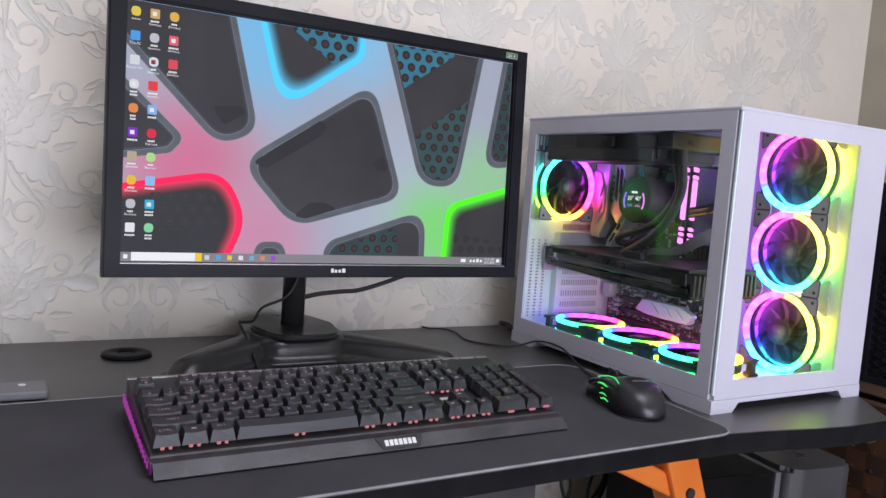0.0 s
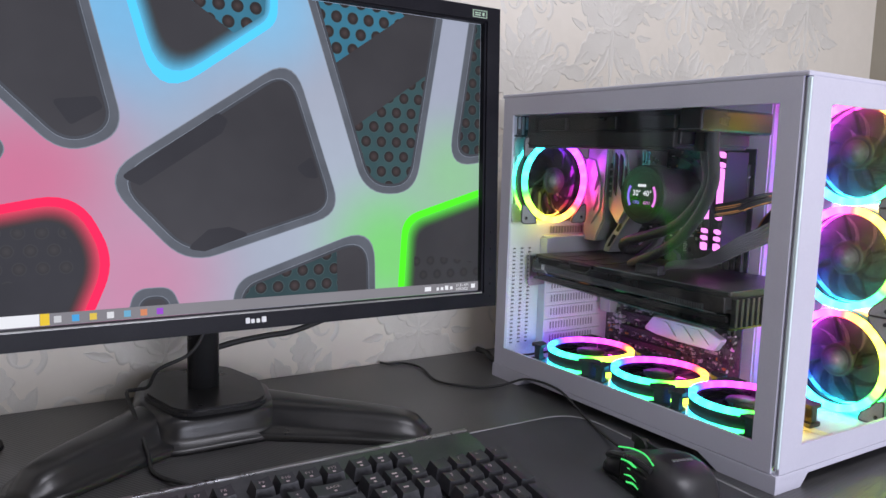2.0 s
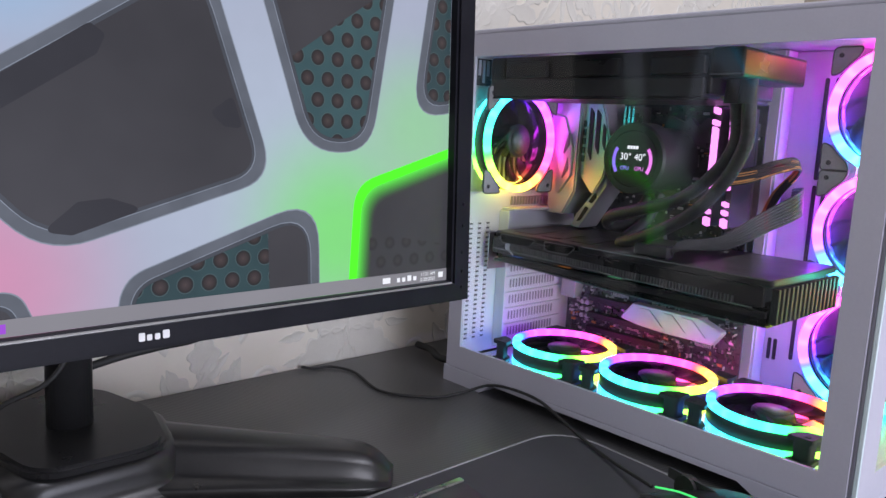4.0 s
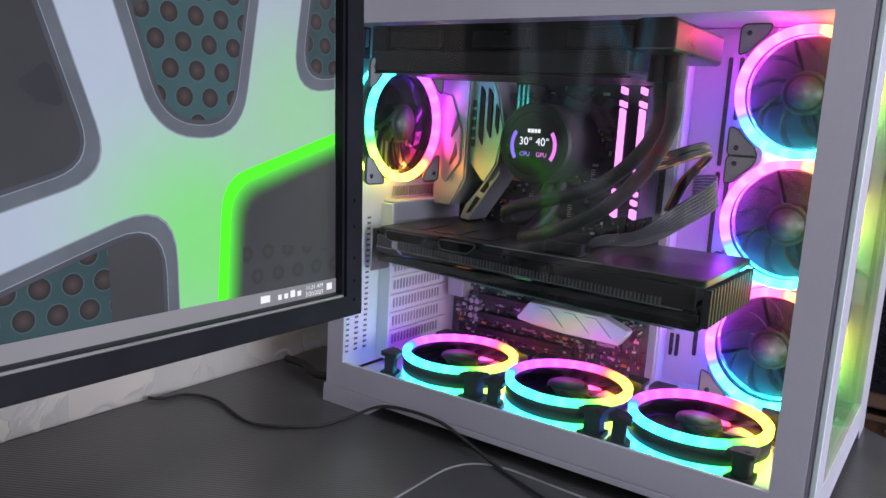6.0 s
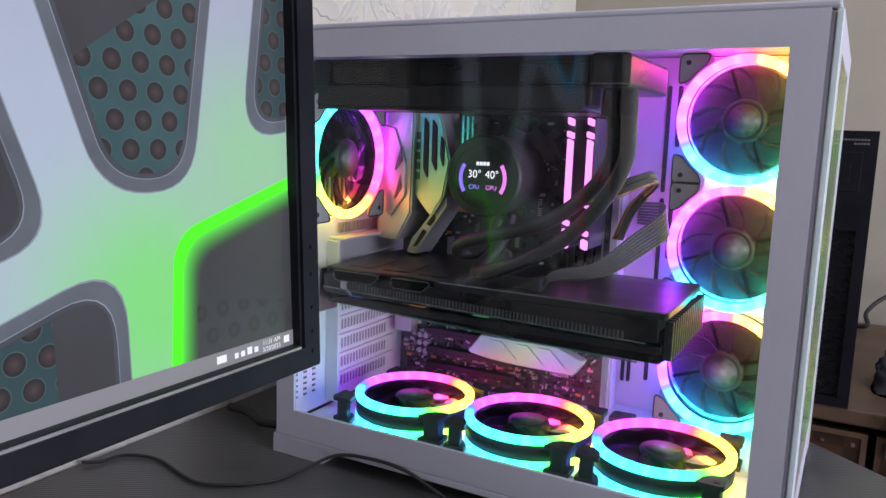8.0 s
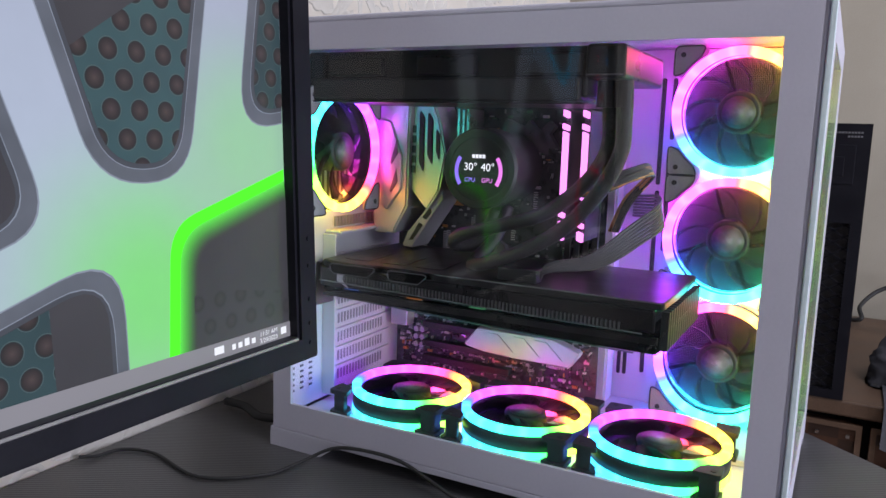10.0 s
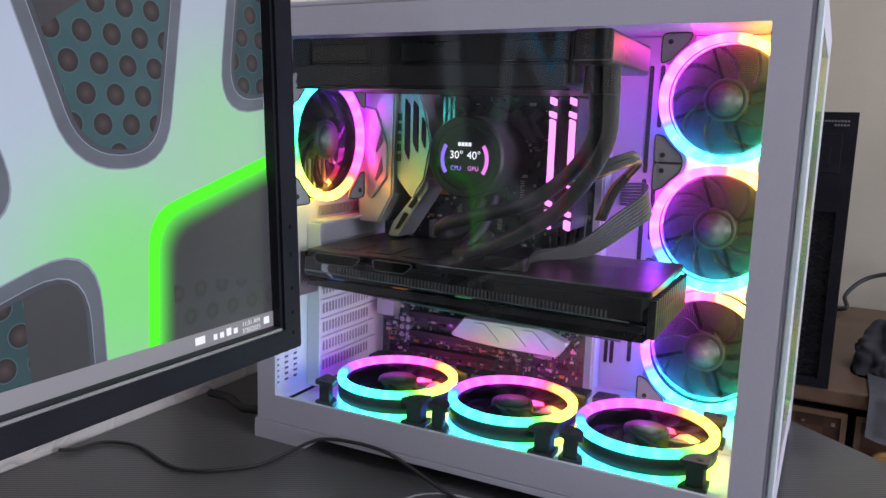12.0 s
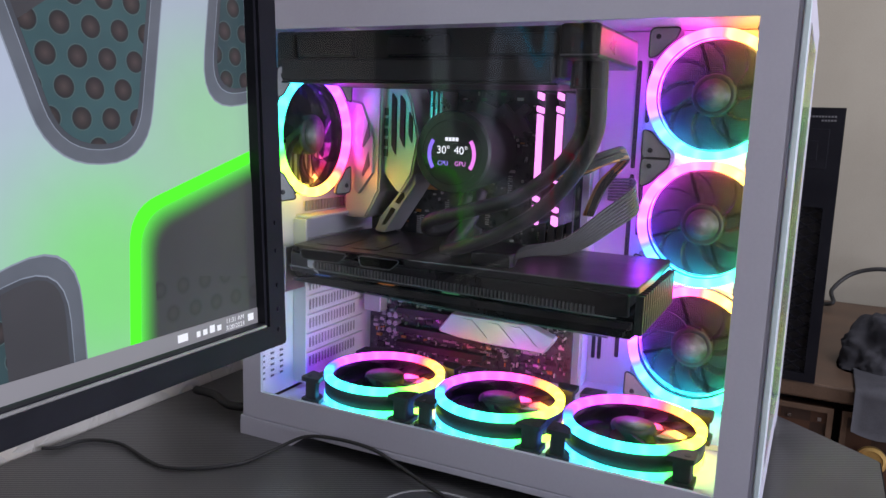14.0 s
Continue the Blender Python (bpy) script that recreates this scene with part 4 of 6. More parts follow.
    for k in range(13):
        block(v, (0.022 + 0.0085 * k, CL - 0.0052, 0.225), (0.0255 + 0.0085 * k, CL - 0.0044, 0.345))
    part("vent", v, GREY, c, "fan grille slits")
    part("vent_plate", block(bmesh.new(), (0.008, CL - 0.0056, 0.345), (0.046, CL - 0.0044, 0.375)), HOLE, c)
    v = bmesh.new()
    for k in range(5):
        block(v, (0.011 + 0.0068 * k, CL - 0.0066, 0.348 if k % 2 else 0.356), (0.0150 + 0.0068 * k, CL - 0.0058, 0.373))
    part("vent_bars", v, WHITE, c, "white bars of the upper vent")
    part("ledge", block(bmesh.new(), (0.080, CL - 0.024, 0.2005), (0.205, CL - 0.0045, 0.2035), 0.0008), WHITE_IN, c)
    v = bmesh.new()
    for k in range(20):
        block(v, (0.092 + 0.0055 * k, CL - 0.0085, 0.206), (0.0945 + 0.0055 * k, CL - 0.0066, 0.2165))
    part("vent", v, VENT, c, "slits above the slot covers")
    return c


computer_case()


# ---- fans ----
RING_MATS = [rainbow("lit_ring_" + n, start, power, -1.0) for n, start, power in (("a", 0.70, 6.5), ("b", 0.985, 12.0), ("c", 0.88, 8.0))]


def hub_sticker_material():
    """A round foil sticker, bright in the middle and dark at the rim."""
    g = Graph("grey_hub_sticker")
    far = g.node("ShaderNodeVectorMath", op="LENGTH")
    g.link(g.coords(), far.inputs[0])
    # Distance from the middle, broken up a little by noise.
    mottled_radius = g.math("MULTIPLY_ADD", g.noise(180, 3), 0.35, g.math("MULTIPLY", far.outputs["Value"], 62.0))
    g.base(g.ramp(mottled_radius, [(0.15, (0.75, 0.75, 0.77)), (0.55, (0.22, 0.22, 0.23)), (1.0, (0.03, 0.03, 0.033))]), 0.4, 0.0, 0.5)
    return g.mat


def fan_meshes():
    lug = bmesh.new()
    tri = rounded([(0.0590, 0.0590), (0.0375, 0.0590), (0.0410, 0.0470), (0.0470, 0.0410), (0.0590, 0.0375)], [0.003, 0.0012, 0.0006, 0.0006, 0.0012], 2)
    prism(lug, tri, -0.0050, -0.0008)
    prism(lug, tri, -0.0265, -0.0220)
    prism(lug, rounded([(0.0560, 0.0560), (0.0425, 0.0570), (0.0450, 0.0480), (0.0480, 0.0450), (0.0570, 0.0425)], [0.003, 0.001, 0.001, 0.001, 0.001], 2), -0.0222, -0.0048)
    plate = bmesh.new()
    thin = rounded([(0.0604, 0.0604), (0.0320, 0.0604), (0.0360, 0.0510), (0.0440, 0.0440), (0.0510, 0.0360), (0.0604, 0.0320)], [0.006, 0.003, 0.0006, 0.0006, 0.0006, 0.003], 3)
    prism(plate, thin, -0.0034, -0.0010)
    prism(plate, thin, -0.0265, -0.0238)
    edge = tube(bmesh.new(), [(p[0], p[1], -0.0009) for p in thin] + [(thin[0][0], thin[0][1], -0.0009)], 0.0007, 5, 1)
    hole = bmesh.new()
    disc(hole, 0.0024, 0.0024, 0.0008, Matrix.Translation((0.0525, 0.0525, -0.0006)), 14)
    band = spin(bmesh.new(), [(0.0590, -0.0205), (0.0590, -0.0062), (0.0530, -0.0062), (0.0530, -0.0205)], 56)
    top = spin(bmesh.new(), [(0.0596, -0.0060), (0.0598, -0.0012), (0.0586, 0.0), (0.0532, 0.0), (0.0517, -0.0016), (0.0517, -0.0060)], 64)
    low = spin(bmesh.new(), [(0.0594, -0.0270), (0.0594, -0.0207), (0.0520, -0.0207), (0.0520, -0.0270)], 64)
    hub = bmesh.new()
    spin(hub, [(0.0001, -0.0240), (0.0200, -0.0240), (0.0196, -0.0075), (0.0188, -0.0050), (0.0150, -0.0044), (0.0001, -0.0044)], 32)
    cap = disc(bmesh.new(), 0.0150, 0.0150, 0.0010, Matrix.Translation((0, 0, -0.0042)), 28)
    blade = bmesh.new()
    rows = []
    for i in range(7):
        r = 0.0195 + (0.0495 - 0.0195) * i / 6
        sweep = 0.55 * (i / 6) ** 1.4
        wide = 0.80
        rows.append([blade.verts.new((r * math.cos(sweep + wide * (j / 5 - 0.5)), r * math.sin(sweep + wide * (j / 5 - 0.5)), -0.0050 - 0.0130 * (j / 5) + 0.002 * math.sin(math.pi * j / 5))) for j in range(6)])
    for a, b in zip(rows, rows[1:]):
        for j in range(5):
            blade.faces.new((a[j], a[j + 1], b[j + 1], b[j]))
    bmesh.ops.solidify(blade, geom=blade.faces[:], thickness=0.0011)
    dark = bpy.data.meshes.new("blade")
    blade.to_mesh(dark)
    dark.materials.append(pane("dark_fan_blade", (0.10, 0.10, 0.14), 0.5, 0.45))
    dark.shade_smooth()
    strut = block(bmesh.new(), (0.018, -0.0016, -0.0262), (0.0535, 0.0016, -0.0235), 0.0005)
    return {"lug": mesh_of("lug", lug, BLACK), "plate": mesh_of("lug", plate, LUG), "edge": mesh_of("lug_edge", edge, BLACK, True), "hole": mesh_of("screw_hole", hole, HOLE), "band": mesh_of("frame", band, BLACK, True), "top": top, "low": low,
            "hub": mesh_of("hub", hub, BLACK, True), "cap": mesh_of("hub_cap", cap, hub_sticker_material(), True), "blade": mesh_of("blade", blade, BLADE, True), "strut": mesh_of("strut", strut, BLACK), "dark_blade": dark}


FAN = fan_meshes()
RINGS = []
for k, ring_mat in enumerate(RING_MATS):
    pair = []
    for key in ("top", "low"):
        me = bpy.data.meshes.new("light_ring")
        FAN[key].to_mesh(me)
        me.materials.append(ring_mat)
        me.shade_smooth()
        pair.append(me)
    RINGS.append(pair)


def case_fan(m, hue, label, group):
    f = thing("case_fan", m, label, "fan", group)
    part("frame", FAN["band"], None, f)
    part("light_ring", RINGS[hue][0], None, f, "rainbow-lit diffuser ring")
    part("light_ring", RINGS[hue][1], None, f, "rainbow-lit diffuser ring")
    part("hub", FAN["hub"], None, f)
    part("hub_cap", FAN["cap"], None, f, "grey round hub sticker")
    for k in range(4):
        turn = pose(0, 0, 0, 0, 0, 90 * k)
        lug = part("lug", FAN["lug" if hue == 0 else "plate"], None, f, at=turn)
        if hue:
            part("lug_edge", FAN["edge"], None, lug)
        part("screw_hole", FAN["hole"], None, lug)
        part("strut", FAN["strut"], None, f, at=pose(0, 0, 0, 0, 0, 90 * k + 20))
    for k in range(9):
        part("blade", FAN["blade" if hue == 1 else "dark_blade"], None, f, at=pose(0, 0, 0, 0, 0, 40 * k))
    return f


for x in (0.042, 0.144):
    tagged(part("fan_rail", block(bmesh.new(), (x - 0.005, 0.03, DESK + 0.0224), (x + 0.005, 0.425, DESK + 0.0283), 0.0008), WHITE_IN), "white rail under the fans on the case floor", "rail", "fan rails")
for k in range(3):
    case_fan(pose(0.093, 0.352 - 0.1235 * k, DESK + 0.0555, 0, 0, 90), 0, "black computer fan lying on the case floor, rainbow-lit ring", "fans on the case floor")
for k in range(3):
    case_fan(pose(0.230, 0.082, DESK + 0.3335 - 0.1240 * k, 0, -90, 0) @ Matrix.Scale(1.035, 4), 1, "black computer fan standing behind the front glass, rainbow-lit ring", "fans in a column")
case_fan(pose(0.078, 0.424, DESK + 0.284, 90, 0, 0), 2, "black exhaust fan at the rear wall, rainbow-lit ring", "")


# ---- what is inside the case ----
def motherboard():
    mb = thing("motherboard", pose(0.212, 0.197, DESK + 0.031), "black circuit board full of small parts, with silver covers", "motherboard")
    part("board", block(bmesh.new(), (0.0, 0.0, 0.0), (0.002, 0.246, 0.305)), BOARD, mb)
    rnd = random.Random(4)
    mats = (CHIP, BLACK, STEEL, GREY, LABEL, YELLOW, surface("green_solder_mask", (0.05, 0.12, 0.07), (0.10, 0.22, 0.13), 0.4))
    for mi, mat in enumerate(mats):
        b = bmesh.new()
        for n in range((380, 160, 330, 260, 330, 60, 130)[mi]):
            y, z = rnd.uniform(0.005, 0.236), rnd.uniform(0.004, 0.110) if n % 2 else rnd.uniform(0.004, 0.298)
            w, h = rnd.choice(((0.002, 0.003), (0.0035, 0.002), (0.0012, 0.0042), (0.0015, 0.0015), (0.006, 0.003), (0.0042, 0.0012)))
            if mat in (CHIP, BLACK) and rnd.random() < 0.25:
                w, h = w * 2, h * 2
            block(b, (-rnd.uniform(0.0008, 0.004), y, z), (0.0002, y + w, z + h))
        tagged(part("small_components", b, mat, mb), kind="stuff")
    # Rows of fine solder lines and pin headers across the board.
    b = bmesh.new()
    for k in range(60):
        y, z, n = rnd.uniform(0.01, 0.20), rnd.uniform(0.01, 0.12) if k % 2 else rnd.uniform(0.01, 0.29), rnd.randrange(4, 11)
        for j in range(n):
            if k % 2:
                block(b, (-0.0016, y + 0.0024 * j, z), (0.0, y + 0.0024 * j + 0.0011, z + 0.0045))
            else:
                block(b, (-0.0016, y, z + 0.0024 * j), (0.0, y + 0.0045, z + 0.0024 * j + 0.0011))
    tagged(part("solder_lines", b, LABEL, mb), "fine pale solder lines and print", kind="stuff")
    part("yellow_coil", block(bmesh.new(), (-0.012, 0.158, 0.196), (0.0, 0.170, 0.208), 0.001), YELLOW, mb, "small yellow coil block")
    part("pale_plug", block(bmesh.new(), (-0.014, 0.171, 0.203), (0.0, 0.180, 0.222), 0.001), LABEL, mb, "pale plug on the board")
    part("port_box", block(bmesh.new(), (-0.018, 0.222, 0.052), (0.0, 0.244, 0.078), 0.001), SILVER, mb, "bright metal port box")
    for y in (0.148, 0.154, 0.160):
        part("heat_pipe", block(bmesh.new(), (-0.020, y, 0.215), (-0.016, y + 0.0026, 0.300), 0.0006), STEEL, mb)
    b = bmesh.new()
    for k in range(3):
        for j in range(2):
            disc(b, 0.0032, 0.0032, 0.009, Matrix.Translation((-0.0045, 0.215 - 0.008 * j, 0.030 + 0.009 * k)) @ pose(0, 0, 0, 0, 90, 0), 14)
    part("capacitor_bank", b, SILVER, mb, "pale round capacitors")
    for z in (0.012, 0.030, 0.052, 0.096):
        part("expansion_slot", block(bmesh.new(), (-0.011, 0.095, z), (0.0, 0.205, z + 0.0075), 0.0008), BLACK, mb)
    for k in range(4):
        part("memory_slot", block(bmesh.new(), (-0.006, 0.006 + 0.0095 * k, 0.145), (0.0, 0.0125 + 0.0095 * k, 0.285), 0.0006), BLACK, mb)
    # Slanted silver cover over the lower drive, and its streak.
    b = bmesh.new()
    prism(b, rounded([(0.010, 0.055), (0.022, 0.038), (0.085, 0.038), (0.120, 0.040), (0.145, 0.044), (0.128, 0.066), (0.040, 0.066)], 0.003, 3), -0.026, -0.014, TO_SIDE)
    bmesh.ops.bevel(b, geom=b.edges[:], offset=0.0012, segments=1, affect="EDGES")
    part("drive_heatsink", b, SILVER, mb, "pale silver slanted heatsink")
    for y0 in (0.055, 0.085, 0.030):
        b = bmesh.new()
        prism(b, [(y0, 0.045), (y0 + 0.012, 0.045), (y0 + 0.030, 0.062), (y0 + 0.018, 0.062)], -0.0275, -0.0262, TO_SIDE)
        part("heatsink_groove", b, SILVER, mb)
    # The tall silver shroud by the rear ports: a stepped plate, a slanted rib with openings, a pierced foot.
    b = bmesh.new()
    prism(b, rounded([(0.240, 0.166), (0.214, 0.166), (0.198, 0.196), (0.196, 0.304), (0.240, 0.304)], 0.004, 3), -0.066, -0.008, TO_SIDE)
    bmesh.ops.bevel(b, geom=b.edges[:], offset=0.002, segments=2, affect="EDGES")
    part("port_shroud", b, SILVER, mb, "pale silver angular shroud")
    b = bmesh.new()
    prism(b, rounded([(0.238, 0.205), (0.222, 0.190), (0.204, 0.214), (0.204, 0.250), (0.218, 0.285), (0.238, 0.290)], 0.003, 3), -0.0685, -0.0655, TO_SIDE)
    bmesh.ops.bevel(b, geom=b.edges[:], offset=0.0012, segments=1, affect="EDGES")
    part("shroud_plate", b, SILVER, mb)
    for z0 in (0.222, 0.252):
        b = bmesh.new()
        prism(b, [(0.208, z0), (0.216, z0 - 0.012), (0.2175, z0 - 0.010), (0.2100, z0 + 0.014)], -0.0692, -0.0684, TO_SIDE)
        part("plate_groove", b, GREY, mb)
    b = bmesh.new()
    spine = [(0.207, 0.304), (0.205, 0.222), (0.178, 0.192), (0.164, 0.214), (0.157, 0.252), (0.166, 0.290), (0.172, 0.304)]
    prism(b, rounded(spine, 0.004, 3), -0.058, -0.012, TO_SIDE)
    bmesh.ops.bevel(b, geom=b.edges[:], offset=0.0018, segments=2, affect="EDGES")
    part("shroud_rib", b, SILVER, mb, "slanted silver rib with openings")
    for y, z0, z1, w in ((0.1855, 0.232, 0.298, 0.0028), (0.1755, 0.240, 0.296, 0.0030), (0.1660, 0.244, 0.280, 0.0022)):
        b = bmesh.new()
        prism(b, rounded([(y - w, z0), (y + w, z0 + 0.012), (y + w, z1), (y - w, z1 - 0.008)], 0.001, 3), -0.0592, -0.0582, TO_SIDE)
        part("shroud_opening", b, HOLE, mb, "dark slanted opening")
    b = bmesh.new()
    for k in range(5):
        block(b, (-0.0594, 0.1925, 0.232 + 0.0105 * k), (-0.0583, 0.1970, 0.2395 + 0.0105 * k))
    part("shroud_print", b, GREY, mb, "grey printed product mark")
    b = bmesh.new()
    outer = [(0.212, 0.151), (0.200, 0.150), (0.163, 0.205), (0.165, 0.222), (0.180, 0.198), (0.206, 0.166)]
    prism(b, rounded(outer, 0.0015, 2), -0.050, -0.012, TO_SIDE)
    bmesh.ops.bevel(b, geom=b.edges[:], offset=0.001, segments=1, affect="EDGES")
    part("shroud_foot", b, SILVER, mb, "pierced silver foot of the shroud")
    for q in ([(0.203, 0.158), (0.198, 0.159), (0.186, 0.176), (0.191, 0.178)], [(0.182, 0.182), (0.176, 0.190), (0.177, 0.197), (0.187, 0.184)]):
        part("foot_opening", prism(bmesh.new(), q, -0.0512, -0.0502, TO_SIDE), HOLE, mb, "dark slanted opening")
    b = bmesh.new()
    for k in range(3):
        block(b, (-0.040, 0.140 + 0.0055 * k, 0.215), (-0.004, 0.1425 + 0.0055 * k, 0.300))
    part("heat_fins", b, STEEL, mb)
    for y0 in (0.030, 0.052, 0.074):
        b = bmesh.new()
        prism(b, [(y0, 0.262), (y0 + 0.010, 0.262), (y0 + 0.022, 0.278), (y0 + 0.010, 0.290), (y0 + 0.004, 0.284), (y0 + 0.010, 0.277)], -0.012, -0.002, TO_SIDE)
        part("chevron_heatsink", b, GREY, mb, "grey chevron-shaped heatsink")
    for y0, z0, y1, z1 in ((0.06, 0.255, 0.085, 0.285), (0.10, 0.14, 0.125, 0.165), (0.085, 0.272, 0.115, 0.292)):
        b = bmesh.new()
        prism(b, rounded([(y0, z0), (y1, z0 + 0.006), (y1 - 0.004, z1), (y0 + 0.006, z1 - 0.008)], 0.002, 3), -0.012, -0.004, TO_SIDE)
        part("voltage_heatsink", b, GREY, mb)


motherboard()


def memory_stick(y, label):
    s = thing("memory_stick", pose(0.155, y, DESK + 0.205), label, "memory module", "memory sticks")
    part("heat_spreader", block(bmesh.new(), (0.008, -0.0034, 0.0), (0.052, 0.0034, 0.126), 0.0008), BLACK, s)
    lit = glow("lit_memory_bar", (0.95, 0.26, 0.85), 2.2)
    for z0, z1, w in ((0.118, 0.126, 0.0023), (0.106, 0.113, 0.0027), (0.040, 0.1055, 0.0020), (0.022, 0.028, 0.0024), (0.013, 0.019, 0.0024), (0.0, 0.010, 0.0024)):
        b = bmesh.new()
        prism(b, [(-w, z0), (w, z0 + 0.002), (w, z1), (-w, z1 - 0.002)], 0.0, 0.0078, TO_SIDE)
        part("light_bar", b, lit, s, "lit bar on the memory stick")


memory_stick(0.2265, "black memory stick with a glowing light bar on top")
memory_stick(0.2070, "black memory stick with a glowing light bar on top")


def graphics_card():
    g = thing("graphics_card", pose(0.048, 0.104, DESK + 0.136), "long black graphics card with slotted shroud, mounted flat", "graphics card")
    b = prism(bmesh.new(), [(0.0, -0.003), (0.0, 0.0165), (0.325, 0.0230), (0.334, 0.0180), (0.334, 0.0100), (0.318, 0.0060), (0.10, -0.002)], 0.010, 0.150, TO_SIDE)
    bmesh.ops.bevel(b, geom=b.edges[:], offset=0.0025, segments=2, affect="EDGES")
    part("fan_shroud", b, surface("polished_black_shroud", (0.010, 0.010, 0.011), (0.020, 0.020, 0.022), 0.24, scale=18), g)
    part("heatsink", block(bmesh.new(), (0.006, 0.008, 0.019), (0.150, 0.326, 0.034), 0.001), BLACK, g)
    top = bmesh.new()
    prism(top, rounded([(0.0, -0.004), (0.060, -0.004), (0.150, -0.002), (0.150, 0.332), (0.006, 0.332), (0.0, 0.29), (0.006, 0.24), (0.0, 0.20)], 0.004, 3), 0.036, 0.0425)
    bmesh.ops.bevel(top, geom=top.edges[:], offset=0.0012, segments=1, affect="EDGES")
    part("backplate", top, surface("dark_backplate_metal", (0.035, 0.035, 0.038), (0.065, 0.065, 0.070), 0.36, 0.6, scale=30), g, "dark metal backplate")
    for k in range(3):
        y = 0.205 + 0.040 * k
        part("backplate_recess", prism(bmesh.new(), rounded([(0.020, y), (0.075, y + 0.006), (0.075, y + 0.026), (0.020, y + 0.030)], 0.004, 3), 0.0426, 0.0432), GLOSS, g)
    part("side_face", block(bmesh.new(), (0.0006, 0.003, 0.0172), (0.0058, 0.330, 0.0356), 0.0012), GLOSS, g, "dark side face of the shroud")
    FIN = surface("pale_fin_metal", (0.16, 0.16, 0.17), (0.30, 0.30, 0.31), 0.32, 0.7, scale=60)
    for y0, y1 in ((0.262, 0.318), (0.206, 0.252)):
        w = bmesh.new()
        prism(w, rounded([(y0, 0.0405), (y1, 0.0405), (y1 - 0.003, 0.0315), (y0 + 0.012, 0.0315)], 0.004, 4), -0.0012, 0.0035, TO_SIDE)
        part("shroud_window", w, DEEP, g, "dark dished window in the shroud edge")
        rim = [(-0.0014, p[0], p[1]) for p in rounded([(y0, 0.0408), (y1, 0.0408), (y1 - 0.003, 0.0310), (y0 + 0.012, 0.0310)], 0.004, 4)]
        part("window_rim", tube(bmesh.new(), rim + [rim[0]], 0.0005, 5, 1), GREY, g)
    strip = bmesh.new()
    for k in range(78):
        y = 0.030 + 0.0035 * k
        z0 = 0.0170 + 0.0065 * (y - 0.030) / 0.27
        block(strip, (-0.0016, y, z0), (0.0030, y + 0.0015, z0 + 0.0062))
    part("fin_row", strip, FIN, g, "row of thin pale cooling fins")
    # Thin pale tubes stand in for the gloss highlights along the card's edges.
    part("edge_highlight", tube(bmesh.new(), [(0.0095, 0.318, 0.0062), (0.0095, 0.16, 0.0002), (0.0095, 0.02, -0.0032)], 0.0008, 6, 6), FIN, g, "pale line for the highlight on the lower shroud edge")
    part("edge_highlight", tube(bmesh.new(), [(-0.0006, 0.330, 0.0228), (-0.0006, 0.16, 0.0190), (-0.0006, 0.012, 0.0160)], 0.0007, 6, 6), FIN, g, "pale line for the highlight on the middle shroud edge")
    part("edge_highlight", tube(bmesh.new(), [(-0.0004, -0.002, 0.0420), (0.0005, 0.10, 0.0422), (0.0, 0.20, 0.0420)], 0.0006, 6, 6), FIN, g, "pale line for the highlight on the backplate edge")
    for y in (0.292, 0.248, 0.204):
        notch = prism(bmesh.new(), rounded([(y, 0.0372), (y + 0.034, 0.0372), (y + 0.029, 0.0418), (y + 0.004, 0.0418)], 0.001, 2), -0.0006, 0.004, TO_SIDE)
        part("edge_notch", notch, DEEP, g, "dark notch in the backplate edge")
    for k in range(15):
        z = 0.002
        part("end_fin", block(bmesh.new(), (0.008 + 0.0094 * k, -0.007, z), (0.0125 + 0.0094 * k, -0.0005, 0.034), 0.0006), BLACK, g)
    rail = bmesh.new()
    prism(rail, [(0.0, 0.008), (0.0, 0.0135), (0.30, 0.0150), (0.326, 0.0105), (0.326, 0.008)], 0.0, 0.0042, TO_SIDE)
    part("trim_rail", rail, GLOSS, g)
    part("upper_rail", block(bmesh.new(), (0.0002, 0.004, 0.0338), (0.006, 0.328, 0.0358), 0.0006), GLOSS, g)
    for y, c in ((0.215, (0.95, 0.35, 0.1)), (0.150, (0.25, 0.9, 0.4)), (0.060, (0.2, 0.5, 1.0)), (0.285, (0.2, 0.35, 1.0))):
        b = bmesh.new()
        prism(b, [(y, 0.0165), (y + 0.016, 0.0168), (y + 0.012, 0.0176), (y + 0.003, 0.0173)], -0.0004, 0.0038, TO_SIDE)
        part("accent_light", b, glow("lit_accent", c, 0.25), g, "thin lit accent")
    part("bracket", block(bmesh.new(), (-0.002, 0.3335, -0.004), (0.155, 0.3350, 0.040)), STEEL, g)
    part("corner_badge", prism(bmesh.new(), [(0.296, 0.018), (0.309, 0.024), (0.309, 0.030), (0.300, 0.034), (0.303, 0.026)], -0.0006, 0.0012, TO_SIDE), SILVER, g)
    b = bmesh.new()
    for k in range(4):
        block(b, (0.030 + 0.001 * k, 0.296 + 0.005 * k, 0.0426), (0.034, 0.2990 + 0.005 * k, 0.0431))
    part("maker_mark", b, LABEL, g)
    sock = block(bmesh.new(), (0.012, 0.108, 0.0426), (0.026, 0.145, 0.0540), 0.001)
    part("power_socket", sock, BLACK, g)
    for k in range(3):
        y = 0.058 + 0.107 * k
        hub = disc(bmesh.new(), 0.018, 0.018, 0.004, Matrix.Translation((0.078, y, -0.0005)), 24)
        part("fan_hub", hub, BLACK, g)


graphics_card()


